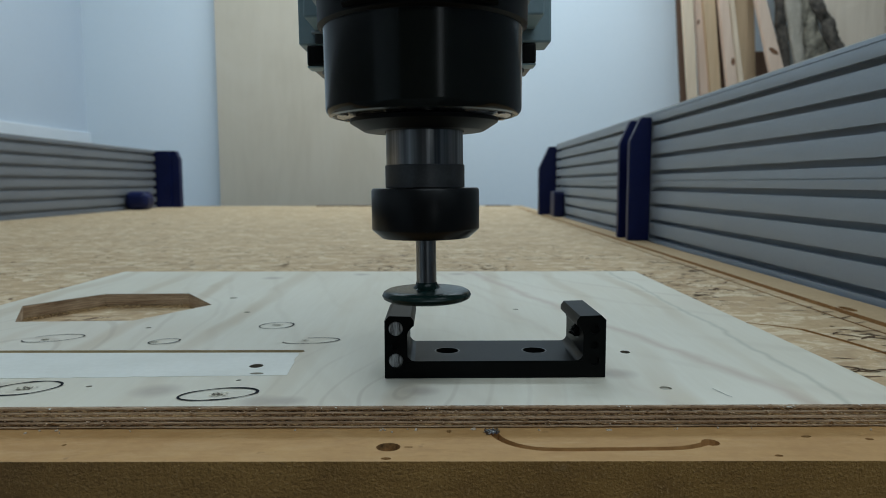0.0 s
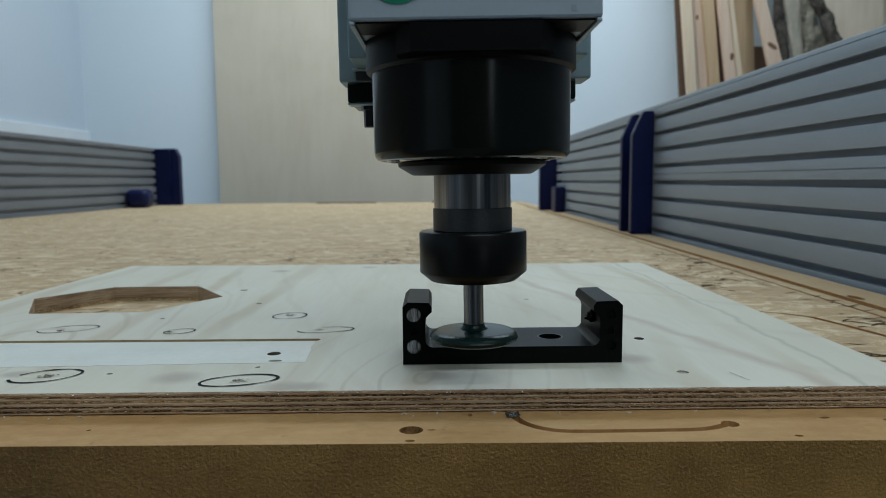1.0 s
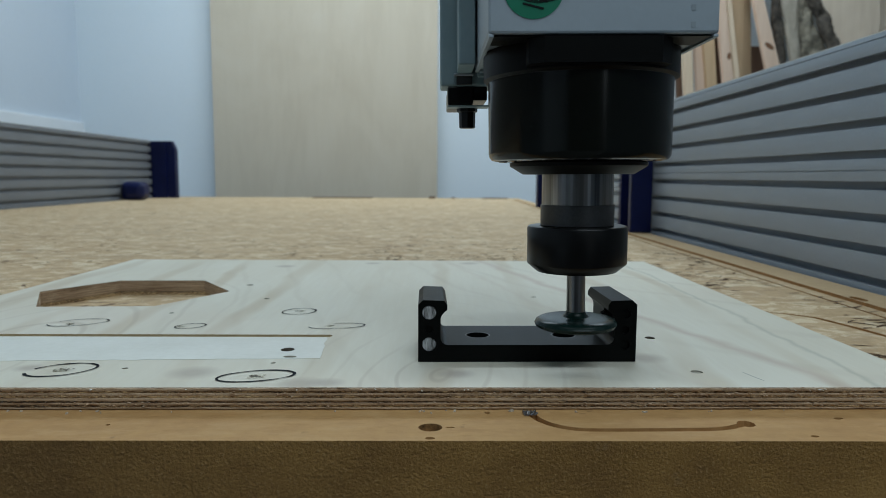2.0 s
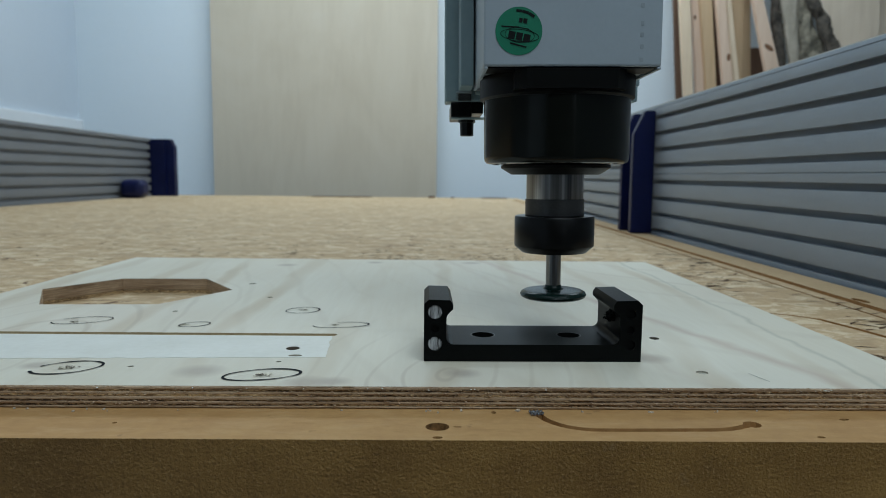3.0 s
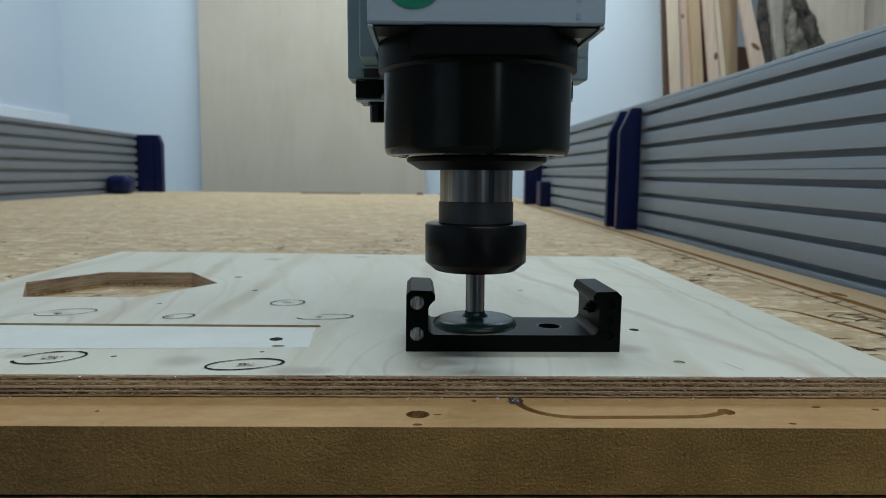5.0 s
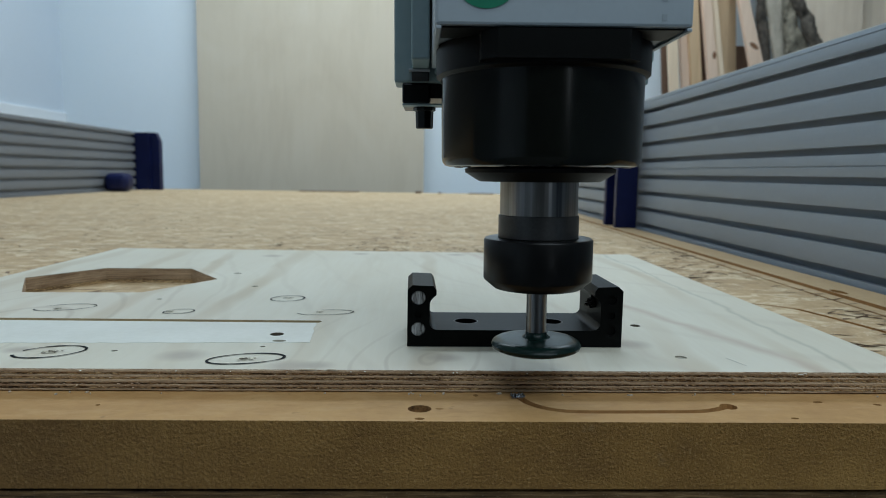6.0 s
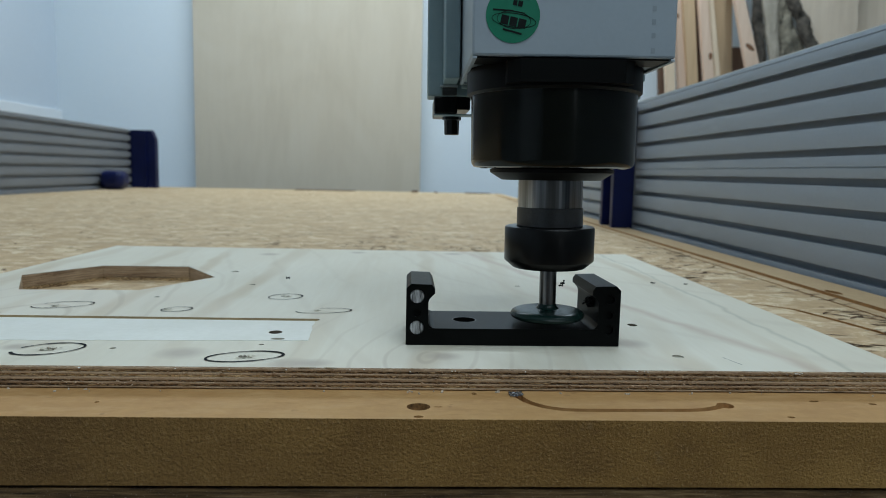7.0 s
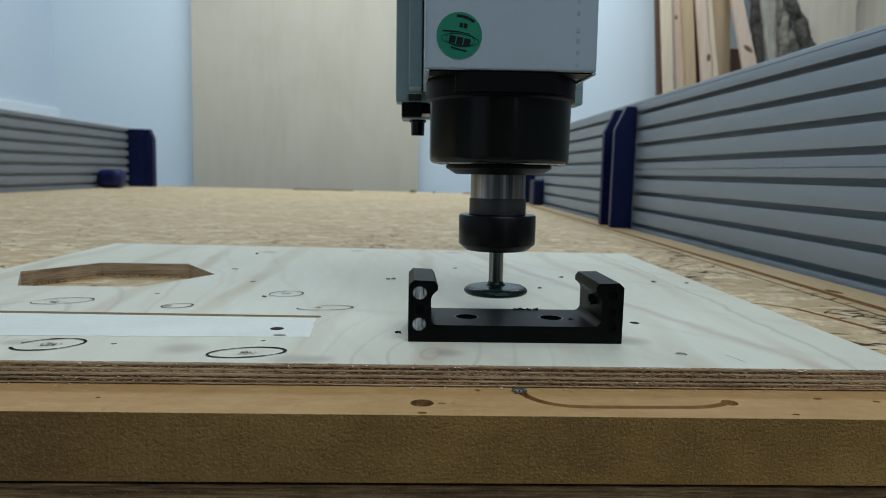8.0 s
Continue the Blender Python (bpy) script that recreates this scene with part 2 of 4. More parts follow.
def board_material():
    """Pale pine veneer with growth rings, knots and a few scuffs."""
    m = Mat("pale_pine_veneer", (0.7, 0.66, 0.56), 0.6)
    warp = m.noise(6, 3, 0.5, (1, 0.5, 1))
    w = m.node("ShaderNodeVectorMath")
    w.operation = "MULTIPLY_ADD"
    w.inputs[1].default_value = (0.035, 0.05, 0.0)
    col = m.node("ShaderNodeTexNoise", Scale=7.0, Detail=2.0)
    m.link(m.co, col.inputs["Vector"])
    m.link(col.outputs["Color"], w.inputs[0])
    m.link(m.co, w.inputs[2])
    rings = m.node("ShaderNodeTexWave", Scale=5.5, Distortion=3.2, Detail=2.0)
    rings.inputs["Detail Scale"].default_value = 1.2
    mp = m.node("ShaderNodeMapping")
    mp.inputs["Scale"].default_value = (1, 0.22, 1)
    m.link(w.outputs[0], mp.inputs["Vector"])
    m.link(mp.outputs[0], rings.inputs["Vector"])
    line = m.mask(rings.outputs["Fac"], 0.80, 0.98)
    broad = m.noise(11, 4, 0.55, (1, 0.3, 1))
    fine = m.noise(260, 3, 0.6, (1, 0.06, 1))
    c = m.ramp(m.math("ADD", m.math("MULTIPLY", broad, 0.7), m.math("MULTIPLY", fine, 0.3)),
               [(0.3, (0.65, 0.59, 0.46)), (0.65, (0.75, 0.715, 0.60))])
    c = m.mix(m.math("MULTIPLY", line, m.math("MULTIPLY", m.mask(warp, 0.4, 0.62), 0.55)), c, (0.52, 0.41, 0.27))
    pink = m.math("MULTIPLY", m.mask(m.noise(4.2, 3, 0.5), 0.52, 0.68), 0.35)
    c = m.mix(pink, c, (0.66, 0.55, 0.44))
    for p, r in (((0.017, -0.020, 0), 0.009), ((-0.096, -0.019, 0), 0.013), ((-0.048, -0.034, 0), 0.012),
                 ((-0.132, 0.326, 0), 0.012), ((0.041, 0.352, 0), 0.012), ((-0.052, 0.35, 0), 0.010), ((-0.17, -0.012, 0), 0.008), ((0.106, 0.006, 0), 0.012), ((-0.037, -0.033, 0), 0.009)):
        c = m.mix(m.math("MULTIPLY", m.near(p, r * 0.3, r, 1.15), 0.62), c, (0.40, 0.33, 0.27))
    for (cx, cy), turns, reach, power in (((0.017, -0.020), 210.0, 0.10, 0.38), ((-0.20, 0.02), 150.0, 0.12, 0.38), ((0.29, 0.88), 95.0, 0.75, 0.26)):
        d = m.node("ShaderNodeVectorMath")
        d.operation = "SUBTRACT"
        d.inputs[1].default_value = (cx + 0.015, cy + 0.025, 0)
        m.link(w.outputs[0], d.inputs[0])
        q = m.node("ShaderNodeVectorMath")
        q.operation = "MULTIPLY"
        q.inputs[1].default_value = (1, 0.4, 0)
        m.link(d.outputs[0], q.inputs[0])
        ln = m.node("ShaderNodeVectorMath")
        ln.operation = "LENGTH"
        m.link(q.outputs[0], ln.inputs[0])
        ring = m.mask(m.math("SINE", m.math("MULTIPLY", ln.outputs["Value"], turns * 2.0), 0.0), 0.86, 1.0)
        c = m.mix(m.math("MULTIPLY", m.math("MULTIPLY", ring, m.mask(ln.outputs["Value"], reach, reach * 0.3)), m.math("MULTIPLY", m.mask(warp, 0.38, 0.58), power)), c, (0.44, 0.36, 0.27))
    # two broad growth streaks that run with the grain
    ax = m.node("ShaderNodeSeparateXYZ")
    m.link(m.co, ax.inputs[0])
    sway = m.math("MULTIPLY", m.math("SUBTRACT", m.noise(14, 3, 0.6), 0.5), 0.022)
    for x0, lean, inner, outer, power, tone in ((0.1625, 0.30, 0.0006, 0.0075, 0.62, (0.54, 0.42, 0.33)), (0.1915, 0.0, 0.0002, 0.0028, 0.55, (0.44, 0.42, 0.33)),
                                                (0.110, 0.25, 0.0004, 0.0050, 0.25, (0.56, 0.46, 0.36))):
        off = m.math("SUBTRACT", m.math("ADD", m.math("ADD", ax.outputs[0], sway), m.math("MULTIPLY", ax.outputs[1], lean)), x0)
        c = m.mix(m.math("MULTIPLY", m.mask(m.math("ABSOLUTE", off, 0.0), outer, inner), power), c, tone)
    m.colour(c).rough(fine, 0.5, 0.68).bump(fine, 0.15, 0.0003)
    return m.m


def veneer_material(name, stops, stretch, scale, relief=0.9):
    m = Mat(name, (0.3, 0.2, 0.12), 0.85)
    r = m.t.nodes.new("ShaderNodeObjectInfo").outputs["Random"]
    n = m.noise(scale, 5, 0.75, stretch)
    w = m.noise(40, 4, 0.6, (0.25, 1, 3))
    f = m.math("ADD", m.math("ADD", m.math("MULTIPLY", n, 0.6), m.math("MULTIPLY", w, 0.32)), m.math("MULTIPLY", r, 0.10))
    speck = m.noise(1500, 3, 0.6)
    c = m.mix(m.math("MULTIPLY", m.mask(speck, 0.62, 0.72), 0.5), m.ramp(f, stops), (0.66, 0.52, 0.38))
    m.colour(c).bump(n, relief, 0.0007)
    return m.m


def timber_material(name, dark, light, knots=0.0):
    m = Mat(name, light, 0.7)
    g = m.noise(45, 4, 0.6, (1, 1, 0.04), 0.5)
    b = m.noise(6, 3, 0.5, (1, 1, 0.25))
    c = m.ramp(m.math("ADD", m.math("MULTIPLY", g, 0.5), m.math("MULTIPLY", b, 0.5)), [(0.3, dark), (0.66, light)])
    m.colour(c).rough(g, 0.6, 0.8).bump(g, 0.3, 0.001)
    return m.m


M_bed = bed_material()
M_mdf = mdf_edge_material()
M_board = board_material()
M_veneer = veneer_material("plywood_edge", [(0.33, (0.11, 0.062, 0.032)), (0.44, (0.34, 0.22, 0.128)), (0.60, (0.60, 0.44, 0.29))], (0.03, 0.05, 1.0), 1500)
M_veneer_end = veneer_material("plywood_end_grain", [(0.42, (0.030, 0.017, 0.008)), (0.50, (0.19, 0.11, 0.050)), (0.60, (0.66, 0.46, 0.24))], (0.30, 0.3, 1.0), 1700)
M_underlay = veneer_material("rough_brown_board_edge", [(0.36, (0.035, 0.018, 0.007)), (0.48, (0.19, 0.105, 0.038)), (0.62, (0.46, 0.29, 0.13))], (0.05, 0.05, 1.0), 900, 1.0)


def birch_material():
    """Smooth birch face with faint upright grain."""
    m = Mat("birch_sheet", (0.75, 0.66, 0.52), 0.65)
    wide = m.noise(3.2, 5, 0.6, (1, 1, 0.45), 0.8)
    line = m.noise(30, 5, 0.65, (1, 1, 0.10), 0.8)
    f = m.math("ADD", m.math("MULTIPLY", wide, 0.72), m.math("MULTIPLY", line, 0.28))
    c = m.ramp(f, [(0.30, (0.63, 0.535, 0.405)), (0.52, (0.70, 0.605, 0.47)), (0.70, (0.73, 0.64, 0.51))])
    m.colour(c).rough(line, 0.55, 0.72)
    return m.m


M_birch = birch_material()
M_slit = varied("routed_wood", (0.36, 0.27, 0.15), (0.52, 0.42, 0.26), 90, (0.8, 0.9))
M_strip = varied("fresh_sanded_veneer", (0.70, 0.69, 0.61), (0.81, 0.805, 0.735), 22, (0.45, 0.6))
M_groove = varied("routed_mdf", (0.36, 0.185, 0.062), (0.50, 0.285, 0.108), 200, (0.8, 0.9))
M_gouge = varied("torn_mdf", (0.05, 0.025, 0.009), (0.17, 0.085, 0.03), 60, (0.85, 0.95))
M_pine = timber_material("planed_pine", (0.72, 0.53, 0.36), (0.90, 0.71, 0.51))
M_pine_b = timber_material("amber_pine", (0.56, 0.37, 0.21), (0.72, 0.51, 0.31))
M_dark_timber = timber_material("dark_stained_timber", (0.10, 0.05, 0.03), (0.18, 0.10, 0.06))
M_pine_pink = timber_material("pinkish_pine", (0.70, 0.48, 0.34), (0.90, 0.67, 0.51))
M_bark_grey = varied("grey_mossy_bark", (0.06, 0.052, 0.038), (0.46, 0.40, 0.30), 22, (0.85, 0.95), 0, 0.006, 90)
M_sap = varied("weathered_sapwood", (0.36, 0.31, 0.24), (0.54, 0.47, 0.38), 10, (0.8, 0.9), 0, 0.003, 70)
M_knot = varied("pine_knot", (0.16, 0.07, 0.03), (0.26, 0.12, 0.06), 60, (0.6, 0.7))
M_slab = timber_material("sawn_slab", (0.72, 0.57, 0.43), (0.88, 0.73, 0.57))
M_bark = varied("dark_bark", (0.014, 0.012, 0.010), (0.20, 0.165, 0.13), 24, (0.85, 0.95), 0, 0.01, 60)


# ---- building helpers ----
def part(name, bm, material, parent=None, label="", smooth=False):
    """Links a bmesh as one mesh object, under its thing."""
    me = bpy.data.meshes.new(name)
    bmesh.ops.recalc_face_normals(bm, faces=bm.faces)
    bm.to_mesh(me)
    bm.free()
    for mt in material if isinstance(material, (list, tuple)) else [material]:
        me.materials.append(mt)
    if smooth:
        me.shade_smooth()
        me.set_sharp_from_angle(angle=radians(35))
    ob = new(name, me)
    if parent:
        ob.parent = parent
    if label:
        tagged(ob, label)
    return ob


def thing(name, label, category, m=None, group="", kind=""):
    ob = new(name)
    ob.empty_display_size = 0.02
    if m:
        ob.matrix_world = m
    return tagged(ob, label, category, group, kind)


def box_into(bm, x0, x1, y0, y1, z0, z1, bevel=0.0, seg=2):
    r = bmesh.ops.create_cube(bm, size=1.0)
    vs = r["verts"]
    for v in vs:
        v.co = Vector(((x0 + x1) / 2 + v.co.x * (x1 - x0), (y0 + y1) / 2 + v.co.y * (y1 - y0), (z0 + z1) / 2 + v.co.z * (z1 - z0)))
    if bevel:
        es = list({e for v in vs for e in v.link_edges})
        bmesh.ops.bevel(bm, geom=es, offset=bevel, segments=seg, affect="EDGES", profile=0.5)
    return bm


def box(x0, x1, y0, y1, z0, z1, bevel=0.0, seg=2):
    return box_into(bmesh.new(), x0, x1, y0, y1, z0, z1, bevel, seg)


def lathe(profile, n=64, bm=None):
    """A turned solid round the z axis from (radius, height) pairs; ends on the axis are closed."""
    bm = bm or bmesh.new()
    rings = []
    for r, z in profile:
        if r < 1e-7:
            rings.append([bm.verts.new((0, 0, z))])
        else:
            rings.append([bm.verts.new((r * math.cos(2 * math.pi * i / n), r * math.sin(2 * math.pi * i / n), z)) for i in range(n)])
    for a, b in zip(rings, rings[1:]):
        for i in range(n):
            j = (i + 1) % n
            if len(a) == 1 and len(b) == 1:
                continue
            if len(a) == 1:
                bm.faces.new((a[0], b[i], b[j]))
            elif len(b) == 1:
                bm.faces.new((a[i], a[j], b[0]))
            else:
                bm.faces.new((a[i], a[j], b[j], b[i]))
    return bm


def ellipse(cx, cy, rx, ry=None, n=24, turn=0.0):
    ry = ry or rx
    c, s = math.cos(radians(turn)), math.sin(radians(turn))
    pts = [(rx * math.cos(2 * math.pi * i / n), ry * math.sin(2 * math.pi * i / n)) for i in range(n)]
    return [(cx + c * a - s * b, cy + s * a + c * b) for a, b in pts]


def slab_with_holes(outline, holes, top, bottom, side_slot=1, hole_slot=2, m=None):
    """A slab with cut-outs. holes: (loop, floor height or None for right through). Material slots: 0 top, side_slot edges, hole_slot cut-outs."""
    bm = bmesh.new()
    m = m or Matrix.Identity(4)
    loops = [outline] + [h[0] for h in holes]
    flat = [p for lp in loops for p in lp]
    tops = [bm.verts.new(m @ Vector((x, y, top))) for x, y in flat]
    tris = mathutils.geometry.tessellate_polygon([[Vector((x, y, 0)) for x, y in lp] for lp in loops])
    for tri in tris:
        try:
            bm.faces.new([tops[i] for i in tri])
        except ValueError:
            pass
    start = 0
    open_below = any(f is None for _, f, *_ in holes)
    for k, lp in enumerate(loops):
        n = len(lp)
        floor = bottom if k == 0 or holes[k - 1][1] is None else holes[k - 1][1]
        low = [bm.verts.new(m @ Vector((x, y, floor))) for x, y in lp]
        f_ring = []
        for i in range(n):
            j = (i + 1) % n
            f = bm.faces.new((tops[start + i], tops[start + j], low[j], low[i]))
            f.material_index = side_slot if k == 0 else hole_slot
            f_ring.append(f)
        if k and len(holes[k - 1]) > 2:
            for f in f_ring:
                f.material_index = holes[k - 1][2]
        if k == 0 and open_below:
            pass
        elif k == 0:
            f = bm.faces.new(low)
            f.material_index = side_slot
        elif holes[k - 1][1] is not None:
            f = bm.faces.new(low)
            f.material_index = holes[k - 1][-1] if len(holes[k - 1]) > 2 else hole_slot
        start += n
    return bm


def swept_profile(points, y0, y1, closed=True):
    """A section in x and z drawn out along y."""
    bm = bmesh.new()
    a = [bm.verts.new((x, y0, z)) for x, z in points]
    b = [bm.verts.new((x, y1, z)) for x, z in points]
    n = len(points)
    for i in range(n):
        j = (i + 1) % n
        bm.faces.new((a[i], a[j], b[j], b[i]))
    bm.faces.new(a)
    bm.faces.new(b)
    return bm


def ribbon(points, width, z, closed=False):
    """A thin flat line of pen or paint along points in the plane."""
    bm = bmesh.new()
    n = len(points)
    rows = []
    for i, (x, y) in enumerate(points):
        xa, ya = points[(i - 1) % n] if closed or i else points[0]
        xb, yb = points[(i + 1) % n] if closed or i < n - 1 else points[-1]
        d = Vector((xb - xa, yb - ya)).normalized()
        w = width * (0.75 + 0.5 * noise.noise((x * 150, y * 150, 1.7))) / 2
        rows.append((bm.verts.new((x - d.y * w, y + d.x * w, z)), bm.verts.new((x + d.y * w, y - d.x * w, z))))
    for i in range(n if closed else n - 1):
        p, q = rows[i], rows[(i + 1) % n]
        bm.faces.new((p[0], p[1], q[1], q[0]))
    return bm


# ---- the room ----
X0, X1, Y0, Y1 = -1.87, 3.0, -4.2, 3.36


def room():
    for name, b, mt, label, cat in (
            ("floor", (X0 - 0.1, X1 + 0.1, Y0 - 0.1, Y1 + 0.1, FLOOR - 0.1, FLOOR), M_floor, "grey concrete workshop floor", "floor"),
            ("ceiling", (X0 - 0.1, X1 + 0.1, Y0 - 0.1, Y1 + 0.1, CEIL, CEIL + 0.1), M_ceil, "white painted workshop ceiling", "ceiling"),
            ("wall_north", (X0 - 0.1, X1 + 0.1, Y1, Y1 + 0.1, FLOOR, CEIL), M_wall, "white painted wall behind the machine", "wall"),
            ("wall_west", (X0 - 0.1, X0, Y0, Y1, FLOOR, CEIL), M_wall_shaded, "white painted side wall with its shade put into the colour", "wall"),
            ("wall_east", (X1, X1 + 0.1, Y0, Y1, FLOOR, CEIL), M_wall, "plain painted workshop wall", "wall")):
        tagged(part(name, box(*b), mt), label, cat, kind="structure")
    tagged(part("trim", box(X0, X0 + 0.02, -4.0, Y1, 0.295, 0.356, 0.004), M_trim), "narrow white band along the side wall", "trim", kind="structure")
    # The gap in this wall is only there for the added streak light.
    bm = bmesh.new()
    for b in ((X0 - 0.1, 1.25, FLOOR, CEIL), (1.85, X1 + 0.1, FLOOR, CEIL), (1.25, 1.85, FLOOR, -0.35), (1.25, 1.85, 1.45, CEIL)):
        box_into(bm, b[0], b[1], Y0 - 0.1, Y0, b[2], b[3])
    # Out of view; its dark tone is chosen to keep spindle reflections low.
    tagged(part("wall_south", bm, M_shade), "unseen wall behind the camera, kept dark to hold reflections down", "wall", kind="structure")


room()

# ---- the machine table ----
BED = -0.009
BED_X0, BED_X1, BED_Y0, BED_Y1 = -1.13, 0.3675, -0.0715, 2.63


def arc_slot():
    """The routed slot with round ends near the front edge, as a loop."""
    mid = [(0.046, -0.0415), (0.0485, -0.0475), (0.0535, -0.053), (0.061, -0.0565), (0.072, -0.0573), (0.100, -0.0568), (0.112, -0.0563), (0.119, -0.0545), (0.124, -0.0520)]
    fine = []
    for i in range(len(mid) - 1):
        p = [Vector(mid[max(0, min(len(mid) - 1, i + k))]) for k in (-1, 0, 1, 2)]
        for k in range(4):
            q = k / 4
            fine.append(tuple(0.5 * (2 * p[1] + (p[2] - p[0]) * q + (2 * p[0] - 5 * p[1] + 4 * p[2] - p[3]) * q * q + (3 * p[1] - p[0] - 3 * p[2] + p[3]) * q ** 3)))
    mid = fine + mid[-1:]
    left, right = [], []
    for i, (x, y) in enumerate(mid):
        xa, ya = mid[max(0, i - 1)]
        xb, yb = mid[min(len(mid) - 1, i + 1)]
        d = Vector((xb - xa, yb - ya)).normalized()
        left.append((x - d.y * 0.0017, y + d.x * 0.0017))
        right.append((x + d.y * 0.0017, y - d.x * 0.0017))
    bulb = [(0.1265 + 0.0034 * math.cos(a), -0.0508 + 0.0034 * math.sin(a)) for a in (-2.3, -1.7, -1.1, -0.5, 0.1, 0.7, 1.3, 1.9, 2.5)]
    return [(x, y - 0.0042) for x, y in right + bulb + left[::-1]]


def curved_line():
    """A shallow routed arc that runs off from the board's far corner."""
    mid = [(0.221, 0.170), (0.236, 0.164), (0.251, 0.154), (0.264, 0.142), (0.2715, 0.114), (0.279, 0.077), (0.284, 0.030)]
    return [(x - 0.0024, y) for x, y in mid] + [(x + 0.0024, y) for x, y in mid[::-1]]


def gouges():
    """Short dark dents where the cutter has torn the surface."""
    rnd = random.Random(12)
    bm = bmesh.new()
    n = 0
    while n < 860:
        kind = rnd.random()
        near_zone = kind < 0.28
        if near_zone:
            x, y = rnd.uniform(0.20, 0.318), 0.03 + 0.50 * rnd.random() ** 1.7
            if x < 0.226 and y < 0.38:
                continue
        elif kind < 0.45:
            x, y = rnd.uniform(-0.12, 0.24), 0.382 + abs(rnd.gauss(0, 0.10))
        else:
            x, y = rnd.uniform(-0.9, 0.318), 0.385 + abs(rnd.gauss(0, 0.22))
        if noise.noise((x * 14, y * 9, 2.2)) < rnd.uniform(-0.3, 0.3):
            continue
        ln, w, a = rnd.uniform(0.0012, 0.0050) * (1 + 0.6 * y), rnd.uniform(0.0004, 0.0014) * (1 + y), rnd.gauss(0.1, 0.5)
        if near_zone:
            ln *= 1.7
            w *= 0.9
        c, si = math.cos(a), math.sin(a)
        bend = rnd.uniform(-0.3, 0.3) * ln
        pts = [(-ln, bend), (-ln * 0.3, w), (ln * 0.4, w * 0.8), (ln, bend * 0.5), (ln * 0.3, -w * 0.7), (-ln * 0.4, -w)]
        bm.faces.new([bm.verts.new((x + c * u - si * v, y + si * u + c * v, BED + 0.00025)) for u, v in pts])
        n += 1
    return bm


HEXA = [(-0.1422, 0.1871), (-0.1775, 0.2380), (-0.2439, 0.2359), (-0.2775, 0.1830), (-0.2475, 0.1265), (-0.1735, 0.1300)]


def machine_table():
    t = thing("machine_table", "long worn MDF-topped table of a wood router machine", "machine table")
    groove = [(0.3240, 0.0), (0.3330, 0.0), (0.3330, BED_Y1 - 0.2), (0.3240, BED_Y1 - 0.2)]
    second = [(0.3100, 0.0), (0.3124, 0.0), (0.3124, 2.0), (0.3100, 2.0)]
    holes = [(arc_slot(), BED - 0.0026), (ellipse(0.006, -0.0590, 0.0045, 0.0040), BED - 0.0040, 4), (ellipse(0.006, -0.0695, 0.0019, 0.0012, 10), BED - 0.003),
             (ellipse(0.3382, 0.214, 0.0044, 0.0105, 12), BED - 0.004), (groove, BED - 0.003), (second, BED - 0.0015), (curved_line(), BED - 0.0012),
             (ellipse(0.0285, -0.0432, 0.0011, 0.0016, 8), BED - 0.003), (ellipse(0.1655, -0.0492, 0.0022, 0.0011, 8, 10), BED - 0.003),
             (ellipse(0.0135, -0.0590, 0.0018, 0.0006, 8), BED - 0.001), (ellipse(0.188, -0.0520, 0.0017, 0.0010, 8), BED - 0.002),
             (ellipse(-0.115, -0.0565, 0.0009, 0.0009, 8), BED - 0.002), (ellipse(0.146, -0.0675, 0.0016, 0.0010, 8), BED - 0.002)]
    # the cutter went through the board into the table: a shallow pocket with a wavy rim
    pocket = []
    for (xa, ya), (xb, yb) in zip(HEXA, HEXA[1:] + HEXA[:1]):
        for k in range(14):
            u, v = xa + (xb - xa) * k / 14, ya + (yb - ya) * k / 14
            q = 0.992 + 0.014 * noise.noise((u * 90, v * 90, 4.4))
            pocket.append((-0.21 + (u + 0.21) * q, 0.183 + (v - 0.183) * q))
    holes.append((pocket, BED - 0.0026, 3, 0))
    front = []
    for k in range(701):
        x = -0.33 + 0.001 * k
        if x < BED_X1 - 0.001:
            fray = 0.00022 * noise.noise((x * 700, 1.0, 0)) + 0.00035 * min(0.0, noise.noise((x * 170, 6.0, 0)) + 0.25)
            front.append((x, BED_Y0 + 0.001 - 0.002 * (x - BED_X0) / (BED_X1 - BED_X0) - fray))
    out = [(BED_X0, BED_Y0 + 0.001)] + front + [(BED_X1, BED_Y0 - 0.001), (BED_X1, BED_Y1), (BED_X0, BED_Y1)]
    part("spoilboard", slab_with_holes(out, holes, BED, BED - 0.0255), [M_bed, M_mdf, M_groove, M_veneer_end, M_burr], t, "tan MDF spoilboard, scored and chipped")
    tagged(part("gouged_surface", gouges(), M_gouge, t, "short dark dents torn into the surface"), kind="stuff")
    part("underlay_board", box(BED_X0 + 0.004, BED_X1 - 0.004, BED_Y0 + 0.001, BED_Y1 - 0.01, BED - 0.0560, BED - 0.0271, 0.0005), M_underlay, t, "rough dark brown underlay board")
    for x in (BED_X0 + 0.08, BED_X1 - 0.08):
        part("frame_beam", box(x - 0.04, x + 0.04, 0.02, BED_Y1 - 0.05, BED - 0.14, BED - 0.0565, 0.004), M_rail, t)
        for y in (0.15, 1.35, BED_Y1 - 0.2):
            part("leg", box(x - 0.04, x + 0.04, y - 0.04, y + 0.04, FLOOR, BED - 0.1405, 0.004), M_navy, t)
    return t


machine_table()


